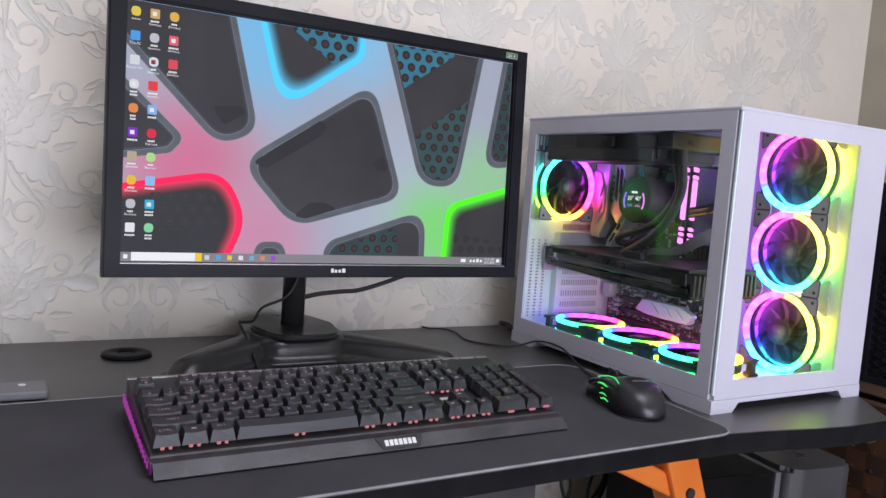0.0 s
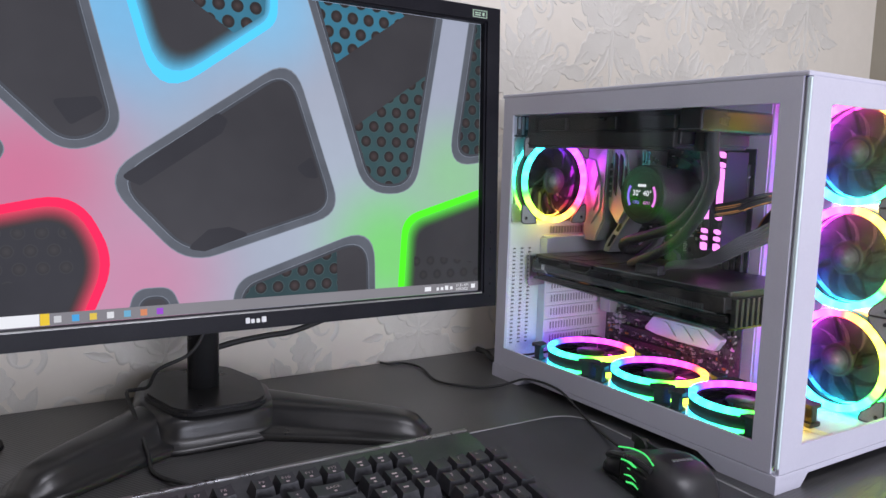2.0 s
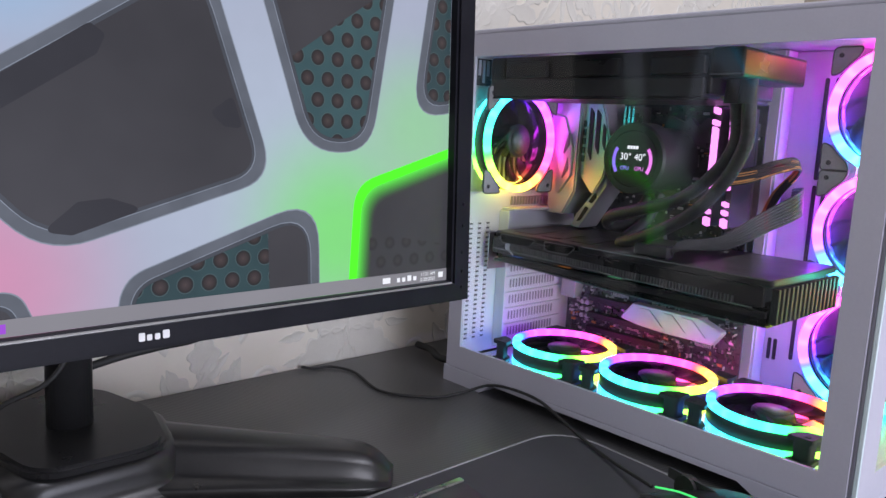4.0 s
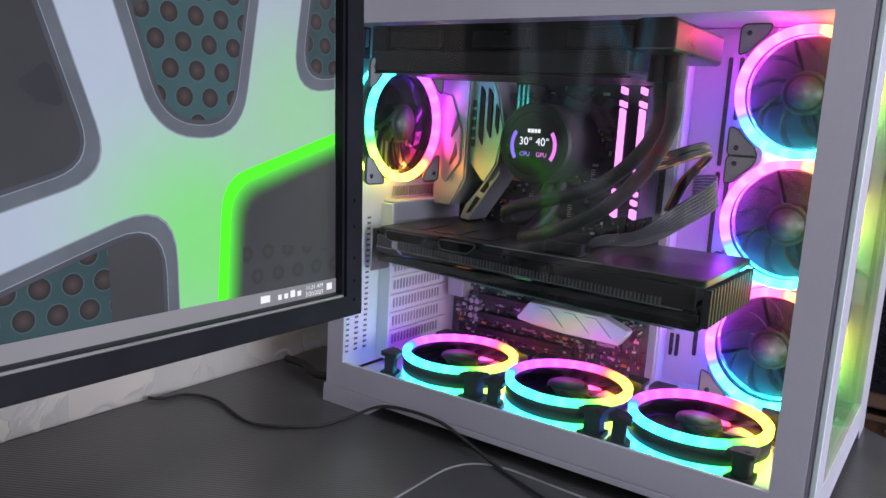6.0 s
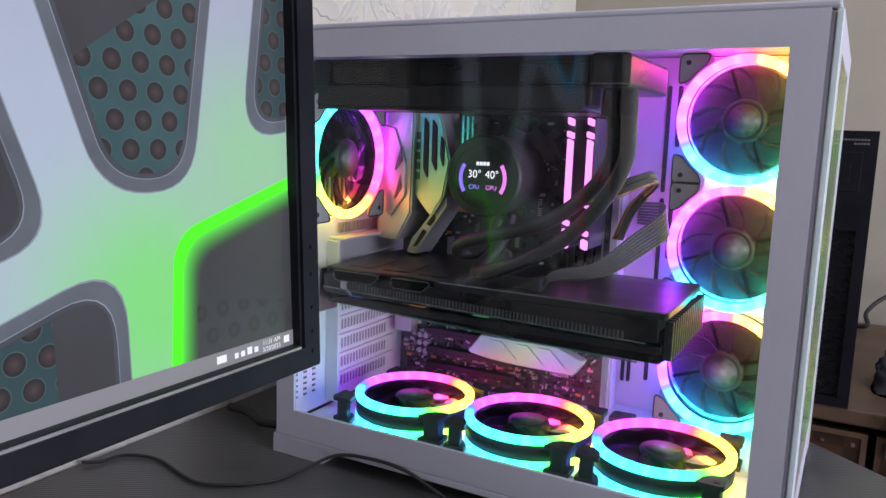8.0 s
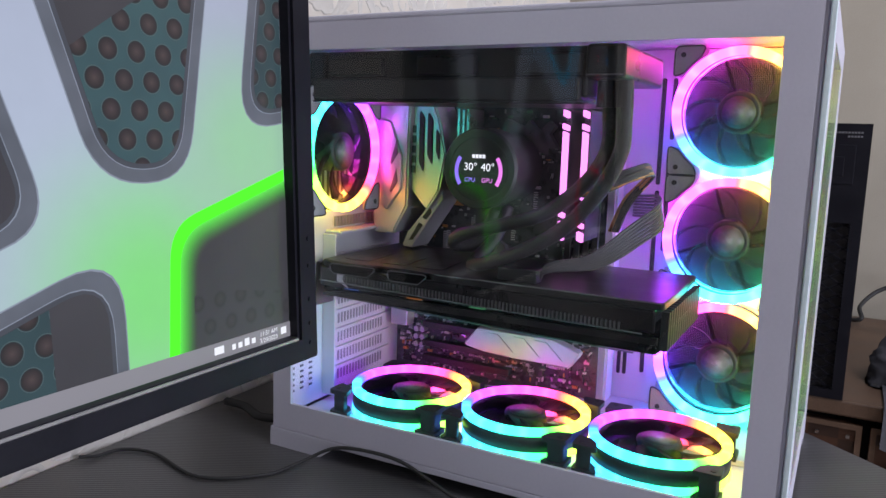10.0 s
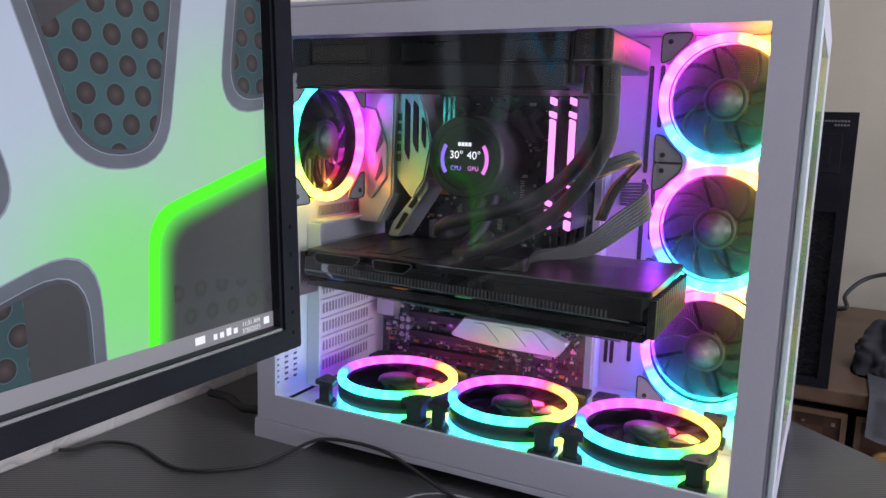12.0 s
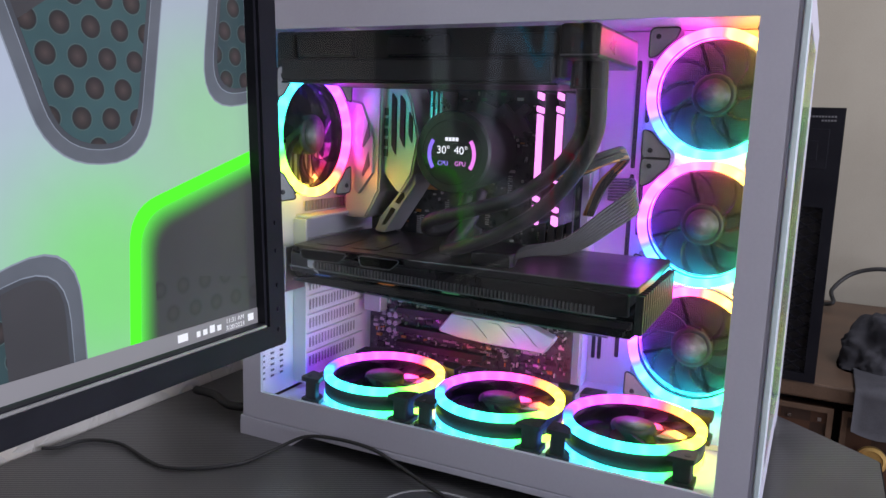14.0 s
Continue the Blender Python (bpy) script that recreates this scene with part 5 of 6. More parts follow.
def liquid_cooler():
    p = thing("cooler_pump", pose(0.118, 0.2985, DESK + 0.272), "round black pump with a lit temperature display", "cooler pump")
    turn = pose(0, 0, 0, 0, -90, 0)
    part("housing", spin(bmesh.new(), [(0.0001, -0.078), (0.0355, -0.078), (0.0360, -0.034), (0.0395, -0.030), (0.0395, -0.003), (0.0375, 0.0), (0.0310, 0.0), (0.0305, -0.0010), (0.0001, -0.0010)], 56, turn), BLACK, p, smooth=False)
    part("display", disc(bmesh.new(), 0.0303, 0.0303, 0.0008, turn @ Matrix.Translation((0, 0, -0.0004)), 48), GLOSS, p, "round black display")
    for side, c in ((1, (0.28, 0.16, 0.85)), (-1, (0.85, 0.22, 0.75))):
        b = bmesh.new()
        prev = None
        for k in range(15):
            a = radians(-34 + 68 * k / 14)
            row = [b.verts.new((-0.0006, side * r * math.cos(a), r * math.sin(a) - 0.002)) for r in (0.0215, 0.0255)]
            if prev:
                b.faces.new((prev[0], prev[1], row[1], row[0]))
            prev = row
        part("gauge_arc", b, glow("lit_arc", c, 1.3), p, "lit gauge arc")
    for text, y, z, size, c in (("30°", 0.0085, -0.0015, 0.0105, (0.95, 0.95, 0.95)), ("40°", -0.0100, -0.0015, 0.0105, (0.95, 0.95, 0.95)), ("CPU", 0.0088, -0.0125, 0.0060, (0.32, 0.22, 0.95)), ("GPU", -0.0096, -0.0125, 0.0060, (0.85, 0.25, 0.80))):
        cu = bpy.data.curves.new("display_text", "FONT")
        cu.body, cu.size, cu.align_x = text, size, "CENTER"
        cu.materials.append(glow("lit_text", c, 1.3))
        ob = new("display_text", cu)
        ob.parent = p
        ob.matrix_basis = pose(-0.0008, y, z, 90, 0, -90)
    b = bmesh.new()
    for k in range(4):
        y = 0.0068 - 0.0036 * k
        block(b, (-0.0009, y - 0.0029, 0.0105), (-0.0006, y, 0.0140))
    part("maker_mark", b, glow("lit_mark", (0.9, 0.9, 0.9), 1.2), p)
    r = thing("radiator", pose(0.028, 0.116, DESK + 0.336), "black liquid cooling radiator under the case roof", "radiator")
    part("core", block(bmesh.new(), (0.004, 0.052, 0.0), (0.128, 0.300, 0.0390), 0.002), BLACK, r)
    part("end_tank", block(bmesh.new(), (0.0, 0.022, 0.014), (0.128, 0.053, 0.0400), 0.003), GLOSS, r)
    part("end_tank", block(bmesh.new(), (0.0, 0.298, 0.002), (0.128, 0.318, 0.0390), 0.003), GLOSS, r)
    part("fan_frame", block(bmesh.new(), (-0.003, 0.056, -0.0040), (0.128, 0.315, 0.0150), 0.002), BLACK, r)
    for k in range(3):
        part("fan_window", block(bmesh.new(), (-0.0042, 0.055 + 0.09 * k, 0.0170), (0.0036, 0.110 + 0.09 * k, 0.0330), 0.0015), GLOSS, r)
    part("tank_seam", block(bmesh.new(), (-0.0010, 0.023, 0.0160), (0.0, 0.052, 0.0172), 0.0003), GREY, r)
    part("lower_strip", block(bmesh.new(), (-0.0038, 0.052, -0.0060), (0.002, 0.316, -0.0042), 0.0005), GLOSS, r)
    for x, y in ((0.030, 0.030), (0.030, 0.043)):
        part("fitting", disc(bmesh.new(), 0.0085, 0.0075, 0.022, Matrix.Translation((x, y, 0.004)), 20), BLACK, r)
    z = DESK
    for pts in ([(0.058, 0.159, z + 0.345), (0.066, 0.1575, z + 0.320), (0.076, 0.162, z + 0.292), (0.083, 0.184, z + 0.263), (0.092, 0.222, z + 0.236), (0.098, 0.268, z + 0.221), (0.104, 0.310, z + 0.208), (0.115, 0.318, z + 0.197), (0.130, 0.300, z + 0.200), (0.145, 0.290, z + 0.230)],
                [(0.058, 0.146, z + 0.345), (0.062, 0.145, z + 0.320), (0.067, 0.148, z + 0.292), (0.073, 0.167, z + 0.258), (0.079, 0.200, z + 0.224), (0.084, 0.243, z + 0.199), (0.093, 0.282, z + 0.184), (0.110, 0.296, z + 0.183), (0.135, 0.285, z + 0.205), (0.150, 0.280, z + 0.235)]):
        tagged(part("coolant_hose", tube(bmesh.new(), pts, 0.0066, 12, 8), HOSE, smooth=True), "black braided coolant hose curving to the pump", "hose", "coolant hoses")


liquid_cooler()


def case_cables():
    z = DESK
    for k in range(8):
        d = 0.0030 * k
        pts = [(0.070, 0.212 + 0.4 * d, z + 0.182), (0.072, 0.205 - 0.2 * d, z + 0.196 - 0.3 * d), (0.092, 0.176 - 0.5 * d, z + 0.203 - 0.4 * d), (0.120, 0.150 - 0.6 * d, z + 0.228 - 0.6 * d), (0.150, 0.133 - 0.3 * d, z + 0.246 - 0.9 * d), (0.185, 0.140, z + 0.252 - 1.0 * d), (0.218, 0.158, z + 0.250 - 1.0 * d), (0.2618, 0.182, z + 0.246 - 1.0 * d)]
        tagged(part("power_wire", tube(bmesh.new(), pts, 0.0014, 6, 6), WIRE, smooth=True), "black power wire of a flat ribbon", "cable", "wires of the flat ribbon")
    rnd = random.Random(9)
    for k in range(18):
        o, w = rnd.uniform(-0.008, 0.008), rnd.uniform(-0.005, 0.005)
        mat = YELLOW if k % 4 == 1 else BLACK
        pts = [(0.148, 0.204, z + 0.258 + o), (0.160, 0.182, z + 0.264 + o), (0.172 + 0.4 * w, 0.163, z + 0.273 + 0.8 * o), (0.190, 0.1510 + 0.4 * o, z + 0.277 + 0.7 * o), (0.206, 0.158 + 0.5 * w, z + 0.266 + 0.7 * o), (0.209 + 0.3 * w, 0.176 + w, z + 0.244 + 0.5 * o), (0.208, 0.188 + w, z + 0.212)]
        tagged(part("board_power_wire", tube(bmesh.new(), pts, 0.0016, 6, 5), mat, smooth=True), "orange power wire bent into the board" if mat is YELLOW else "black power wire bent into the board", "cable", "wires of the board lead")


case_cables()


# ---- keyboard ----
def keyboard():
    kb = thing("keyboard", pose(-0.690, 0.004, DESK + 0.004), "black mechanical keyboard with lit keys and purple side light", "keyboard")
    L, D = 0.454, 0.180
    def top(y):
        return 0.0155 + 0.018 * (y / D)
    b = bmesh.new()
    prof = [(0.0, 0.0), (-0.003, 0.002), (0.010, 0.0120), (0.019, 0.0135), (0.021, 0.0150), (D - 0.004, 0.0425), (D, 0.0405), (D, 0.0), ]
    lo = [b.verts.new((0.0, y, z)) for y, z in prof]
    hi = [b.verts.new((L, y, z)) for y, z in prof]
    b.faces.new(lo), b.faces.new(hi[::-1])
    for i in range(len(prof)):
        j = (i + 1) % len(prof)
        b.faces.new((lo[i], lo[j], hi[j], hi[i]))
    part("case", b, BRUSHED, kb)
    b = block(bmesh.new(), (0.0, D - 0.004, 0.0415), (L, D + 0.001, 0.0442), 0.0008)
    part("rear_trim", b, STEEL, kb, "bright metal strip along the back")
    tilt = math.degrees(math.atan2(0.0275, D - 0.025))
    u = 0.0200
    x0, y0 = 0.0020, 0.0235
    cache = {}

    def key(x, row, w=1.0, h=1.0, label=""):
        size = (round(w, 2), round(h, 2))
        if size not in cache:
            k = bmesh.new()
            bw, bh, tw, th = w * u - 0.0012, h * u - 0.0012, w * u - 0.0062, h * u - 0.0068
            lo = [k.verts.new((sx * bw / 2, sy * bh / 2, 0.0)) for sx, sy in ((-1, -1), (1, -1), (1, 1), (-1, 1))]
            n = 7
            dish = [((2 * q / (n - 1) - 1) * tw / 2, 0.0112 - 0.0012 * (1 - (2 * q / (n - 1) - 1) ** 2)) for q in range(n)]
            front = [k.verts.new((x, -th / 2 + 0.0008, z)) for x, z in dish]
            back = [k.verts.new((x, th / 2 + 0.0008, z + 0.0004)) for x, z in dish]
            k.faces.new(lo[::-1])
            k.faces.new((lo[0], lo[1], *front[::-1]))
            k.faces.new((lo[2], lo[3], *back))
            k.faces.new((lo[1], lo[2], back[-1], front[-1]))
            k.faces.new((lo[3], lo[0], front[0], back[0]))
            for q in range(n - 1):
                k.faces.new((front[q], front[q + 1], back[q + 1], back[q]))
            bmesh.ops.bevel(k, geom=[e for e in k.edges if e.verts[0].co.z + e.verts[1].co.z > 0.005 and e.calc_face_angle(0.0) > 0.4], offset=0.0009, segments=2, affect="EDGES")
            cache[size] = mesh_of("key", k, KEY)
        yy = y0 + (row + h / 2) * u
        px = x0 + (x + w / 2) * u
        zz = 0.0150 + (yy - 0.021) * 0.0275 / 0.155 + 0.0050
        return part("key", cache[size], None, kb, label, at=pose(px, yy, zz, tilt, 0, 0)), px, yy, zz
    rows = [
        [(0, 1.25), (1.25, 1.25), (2.5, 1.25), (3.75, 6.25), (10, 1.25), (11.25, 1.25), (12.5, 1.25), (13.75, 1.25)],
        [(0, 2.25)] + [(2.25 + k, 1) for k in range(10)] + [(12.25, 2.75)],
        [(0, 1.75)] + [(1.75 + k, 1) for k in range(11)] + [(12.75, 2.25)],
        [(0, 1.5)] + [(1.5 + k, 1) for k in range(12)] + [(13.5, 1.5)],
        [(k, 1) for k in range(13)] + [(13, 2)],
        [(0, 1)] + [(2 + k, 1) for k in range(4)] + [(6.5 + k, 1) for k in range(4)] + [(11 + k, 1) for k in range(4)],
    ]
    nav = {0: [15.25, 16.25, 17.25], 1: [16.25], 3: [15.25, 16.25, 17.25], 4: [15.25, 16.25, 17.25], 5: [15.25, 16.25, 17.25]}
    legends, lamps = bmesh.new(), bmesh.new()
    printed = surface("pinkish_key_print", (0.26, 0.20, 0.21), (0.46, 0.37, 0.38), 0.5)

    def legend(word, px, yy, zz):
        cu = bpy.data.curves.new("key_print", "FONT")
        cu.body, cu.size, cu.align_x, cu.space_character = word, 0.0046 if len(word) > 1 else 0.0062, "CENTER", 1.1
        cu.materials.append(printed)
        ob = new("key_print", cu)
        ob.parent = kb
        ob.matrix_basis = pose(px, yy, zz, tilt, 0, 0) @ Matrix.Translation((0, 0.0006, 0.01075))
    words = ["CTRL,,ALT,,ALT,FN,,CTRL", "SHIFT,Z,X,C,V,B,N,M,<,>,?,SHIFT", "CAPS,A,S,D,F,G,H,J,K,L,:,\",ENTER", "TAB,Q,W,E,R,T,Y,U,I,O,P,[,],|", "~,1,2,3,4,5,6,7,8,9,0,-,+,BACK", "ESC,F1,F2,F3,F4,F5,F6,F7,F8,F9,F10,F11,F12"]
    for r, keys in enumerate(rows):
        rr = r if r < 5 else 5.25
        names = words[r].split(",")
        for at, (x, w) in enumerate(keys + [(x, 1.0) for x in nav.get(r, [])]):
            ob, px, yy, zz = key(x, rr, w)
            if not (r == 0 and w > 6):
                m = pose(px, yy, zz, tilt, 0, 0)
                if at < len(names) and names[at]:
                    legend(names[at], px, yy, zz)
                else:
                    block(legends, (-0.0022, 0.0012, 0.0103), (0.0022, 0.0026, 0.01075), m=m)
                if r >= 4:
                    block(legends, (-0.0012, -0.0032, 0.0101), (0.0012, -0.0018, 0.01055), m=m)
            if r in (0, 1) or (x > 14 and r in (3, 4)):
                block(lamps, (px - 0.0055, yy - u * 0.5 - 0.0004, zz - 0.0036), (px - 0.0022, yy - u * 0.40, zz - 0.0012))
                block(lamps, (px + 0.0018, yy - u * 0.5 - 0.0004, zz - 0.0036), (px + 0.0046, yy - u * 0.40, zz - 0.0012))
    for x, r, w, h in [(18.5, 0, 2, 1), (20.5, 0, 1, 1), (21.5, 0, 1, 2), (18.5, 1, 1, 1), (19.5, 1, 1, 1), (20.5, 1, 1, 1), (18.5, 2, 1, 1), (19.5, 2, 1, 1), (20.5, 2, 1, 1), (21.5, 2, 1, 2), (18.5, 3, 1, 1), (19.5, 3, 1, 1), (20.5, 3, 1, 1), (18.5, 4, 1, 1), (19.5, 4, 1, 1), (20.5, 4, 1, 1), (21.5, 4, 1, 1)]:
        ob, px, yy, zz = key(x, r, w, h)
        digit = {(18.5, 0): "0", (20.5, 0): ".", (18.5, 1): "1", (19.5, 1): "2", (20.5, 1): "3", (18.5, 2): "4", (19.5, 2): "5", (20.5, 2): "6", (18.5, 3): "7", (19.5, 3): "8", (20.5, 3): "9", (21.5, 2): "+", (19.5, 4): "/", (20.5, 4): "*", (21.5, 4): "-"}
        if (x, r) in digit:
            legend(digit[x, r], px, yy, zz)
        if r == 0:
            block(lamps, (px - 0.0055, yy - h * u * 0.5 - 0.0004, zz - 0.0036), (px + 0.0025, yy - h * u * 0.46, zz - 0.0012))
    tagged(part("key_print", legends, printed, kb), "dim pinkish key legends", kind="stuff")
    tagged(part("switch_light", lamps, glow("lit_switch", (0.95, 0.34, 0.36), 0.6), kb), "red light of the key switches", kind="stuff")
    # Maker's plate on the front lip.
    slope = math.degrees(math.atan2(0.010, 0.013))
    m = pose(0.240, 0.0036, 0.0073, slope, 0, 0)
    b = bmesh.new()
    prism(b, [(-0.027, 0.0068), (-0.021, -0.0068), (0.021, -0.0068), (0.027, 0.0068)], 0.0, 0.0007)
    plate = part("name_plate", b, GLOSS, kb, "black name plate with pale mark", at=m)
    b = bmesh.new()
    for k in range(7):
        x = -0.0180 + 0.0052 * k
        prism(b, [(x, -0.0032), (x + 0.0040, -0.0032), (x + 0.0044, 0.0036), (x + 0.0004, 0.0036)], 0.0007, 0.0010)
    part("mark", b, LABEL, plate)
    b = bmesh.new()
    for k in range(4):
        x = 0.3245 + 0.0048 * k
        block(b, (x, 0.0705, 0.0245), (x + 0.0036, 0.0765, 0.0258))
    part("plate_print", b, LABEL, kb, "pale printed word beside the arrow keys", at=pose(0, 0, 0))
    # Purple light strip down the short side.
    strip = glow("lit_purple", (0.70, 0.08, 0.60), 0.5)
    part("side_strip", block(bmesh.new(), (-0.0035, 0.006, 0.003), (-0.0002, D - 0.006, 0.0150), 0.001), surface("smoky_purple_plastic", (0.05, 0.004, 0.05), (0.09, 0.01, 0.09), 0.3), kb, "translucent side strip")
    for k in range(15):
        y = 0.010 + 0.0112 * k
        b = block(bmesh.new(), (-0.0046, y, 0.008 + 0.0008 * k), (-0.0030, y + 0.0030, 0.0145 + 0.0012 * k), 0.0007)
        part("side_lamp", b, strip, kb, "purple lit rib")


keyboard()


# ---- mouse ----
def mouse():
    m = thing("mouse", pose(-0.096, 0.050, DESK + 0.0036, 0, 0, -14), "black gaming mouse with lit ribs on its side", "mouse")
    b = bmesh.new()
    rows, n = [], 22
    for i in range(n + 1):
        t = i / n
        y = -0.060 + 0.122 * t
        w = 0.0345 * (math.sqrt(max(1 - ((0.34 - t) / 0.345) ** 2, 0.02)) if t < 0.34 else 1.0 - 0.12 * math.sin(math.pi * (t - 0.34) / 0.66) ** 2 - 0.10 * max(0, t - 0.88) / 0.12)
        h = float(np.interp(t, (0, 0.06, 0.14, 0.26, 0.42, 0.62, 0.82, 1.0), (0.012, 0.025, 0.034, 0.041, 0.043, 0.038, 0.029, 0.018)))
        row = []
        for j in range(17):
            a = math.pi * j / 16
            x = w * math.copysign(abs(math.cos(a)) ** 0.62, math.cos(a))
            row.append(b.verts.new((x, y, 0.003 + (h - 0.003) * math.sin(a) ** 0.72)))
        rows.append(row)
    for a, c in zip(rows, rows[1:]):
        for j in range(16):
            b.faces.new((a[j], a[j + 1], c[j + 1], c[j]))
        b.faces.new((a[0], c[0], c[16], a[16]))
    b.faces.new(rows[0]), b.faces.new(rows[-1][::-1])
    part("shell", b, surface("satin_black_plastic", (0.010, 0.010, 0.012), (0.020, 0.020, 0.023), 0.36, scale=30), m, smooth=True)
    part("base_rim", prism(bmesh.new(), rounded([(-0.031, -0.052), (0.031, -0.052), (0.033, 0.056), (-0.033, 0.056)], [0.026, 0.026, 0.010, 0.010], 8), 0.0004, 0.0042), BLACK, m)
    lit = glow("lit_green", (0.10, 0.95, 0.20), 1.0)
    for k in range(4):
        z, y = 0.0095 + 0.0056 * k, 0.004 + 0.0045 * k
        pts = [(-0.0318 + 0.0007 * k * k * 0.3, y - 0.012, z - 0.001), (-0.0326 + 0.0006 * k * k * 0.3, y, z + 0.0016), (-0.0322 + 0.0007 * k * k * 0.3, y + 0.012, z - 0.001)]
        part("lit_rib", tube(bmesh.new(), pts, 0.0012, 6, 4), lit, m, "green lit rib")
    part("thumb_grip", block(bmesh.new(), (-0.0330, -0.016, 0.006), (-0.0285, 0.030, 0.026), 0.004), RUBBER, m)
    part("side_wing", tube(bmesh.new(), [(-0.0300, -0.018, 0.0320), (-0.0318, 0.010, 0.0330), (-0.0310, 0.040, 0.0270), (-0.0280, 0.058, 0.0190)], 0.0030, 8, 6), GLOSS, m)
    part("lit_line", tube(bmesh.new(), [(-0.0180, 0.055, 0.0270), (-0.0190, 0.030, 0.0345), (-0.0215, 0.005, 0.0385), (-0.0255, -0.015, 0.0360)], 0.0008, 6, 5), lit, m, "thin green lit line")
    part("wheel", disc(bmesh.new(), 0.0105, 0.0105, 0.007, pose(0, 0.040, 0.0290, 0, 90, 0), 24), RUBBER, m)
    part("button_gap", block(bmesh.new(), (-0.0006, 0.008, 0.0300), (0.0006, 0.060, 0.0385)), HOLE, m)
    b = bmesh.new()
    for k in range(6):
        x = -0.0105 + 0.0037 * k
        block(b, (x, -0.0230, 0.0408), (x + 0.0027, -0.0198, 0.0424))
    part("maker_mark", b, GREY, m, "faint printed mark")
    return m


mouse()

# ---- cables on the desk ----
Z = DESK
cable("mouse_cable", [(-0.122, 0.575, Z + 0.004), (-0.110, 0.567, Z + 0.0022), (-0.088, 0.560, Z + 0.0022), (-0.078, 0.527, Z + 0.0022), (-0.092, 0.458, Z + 0.0022), (-0.059, 0.412, Z + 0.0022), (-0.024, 0.401, Z + 0.0030), (-0.0040, 0.378, Z + 0.0145),
                      (-0.0030, 0.342, Z + 0.0200), (-0.0036, 0.306, Z + 0.0190), (-0.0080, 0.276, Z + 0.0120), (-0.022, 0.235, Z + 0.0068), (-0.046, 0.180, Z + 0.0080), (-0.074, 0.126, Z + 0.016)], 0.0016, "thin black mouse cable lying across the desk")
cable("monitor_cable", [(-0.425, 0.482, 0.822), (-0.375, 0.470, 0.836), (-0.335, 0.470, 0.840), (-0.298, 0.470, 0.843), (-0.237, 0.470, 0.861), (-0.185, 0.46, 0.885), (-0.17, 0.42, 0.93)], 0.0036, "thick black cable hanging behind the monitor")
cable("keyboard_cable", [(-0.418, 0.425, 0.900), (-0.424, 0.428, 0.862), (-0.440, 0.430, 0.838), (-0.470, 0.440, 0.822), (-0.478, 0.455, 0.800), (-0.490, 0.462, 0.796), (-0.503, 0.440, 0.800), (-0.502, 0.405, 0.786), (-0.499, 0.360, 0.762), (-0.500, 0.325, Z + 0.0028), (-0.482, 0.278, Z + 0.006), (-0.455, 0.240, Z + 0.007), (-0.45, 0.186, Z + 0.012)], 0.0021, "black keyboard cable draped over the stand")
cable("case_power_cable", [(0.045, 0.556, Z + 0.010), (0.040, 0.525, Z + 0.012), (0.030, 0.492, Z + 0.010), (0.050, 0.466, Z + 0.012), (0.12, 0.470, Z + 0.02)], 0.0045, "thick black power cable behind the case")

slab = thing("power_bank", pose(-0.845, 0.300, DESK), "flat dark grey plastic box lying on the pad's edge", "box")
part("body", block(bmesh.new(), (-0.085, -0.024, 0.0036), (0.086, 0.022, 0.0140), 0.003), GREY, slab)
part("lens_spot", disc(bmesh.new(), 0.004, 0.004, 0.0006, Matrix.Translation((0.060, 0.004, 0.0142)), 16), LABEL, slab)

# ---- beside the desk: chest, old computer, clothes ----
CX = 0.575


def chest():
    c = thing("chest_of_drawers", pose(0, 0, 0), "brown chest of drawers with woven fronts and brass knobs", "chest")
    top_z = 0.722
    part("top_board", block(bmesh.new(), (CX - 0.014, -0.62, top_z - 0.022), (RIGHT_X - 0.02, 0.30, top_z), 0.003), WOOD, c)
    part("carcass", block(bmesh.new(), (CX + 0.012, -0.60, 0.02), (RIGHT_X - 0.03, 0.28, top_z - 0.024), 0.002), EDGE, c)
    for y0, y1 in ((-0.064, 0.27), (-0.40, -0.074)):
        for z0, z1 in ((0.47, 0.690), (0.24, 0.46), (0.03, 0.23)):
            d = part("drawer", block(bmesh.new(), (CX - 0.008, y0, z0), (CX + 0.011, y1, z1), 0.003), WOVEN, c, "woven brown drawer front")
            rim = bmesh.new()
            frame_panel(rim, (y0, z0), (y1, z1), (y0 + 0.007, z0 + 0.007), (y1 - 0.007, z1 - 0.007), CX - 0.0115, CX - 0.0085, TO_SIDE)
            part("drawer_rim", rim, WOOD, d)
            studs = bmesh.new()
            ny, nz = int((y1 - y0 - 0.02) / 0.037), int((z1 - z0 - 0.02) / 0.037)
            for i in range(ny + 1):
                for j in range(nz + 1):
                    y, z = y0 + 0.016 + 0.037 * i, z1 - 0.018 - 0.037 * j
                    block(studs, (CX - 0.0105, y - 0.0022, z - 0.0022), (CX - 0.0078, y + 0.0022, z + 0.0022))
            tagged(part("stud", studs, STEEL, d), "small pale metal studs", kind="stuff")
            knob = bmesh.new()
            spin(knob, [(0.0001, -0.004), (0.008, -0.004), (0.008, 0.010), (0.0185, 0.013), (0.0185, 0.019), (0.014, 0.0205), (0.0125, 0.0190), (0.0001, 0.0190)], 32, Matrix.Translation((CX - 0.010, (y0 + y1) / 2 if y0 > -0.1 else -0.112, (z0 + z1) / 2 + (0.055 if z0 > 0.4 else 0))) @ pose(0, 0, 0, 0, -90, 0))
            part("knob", knob, BRASS, d, "worn round brass knob", smooth=False)


chest()


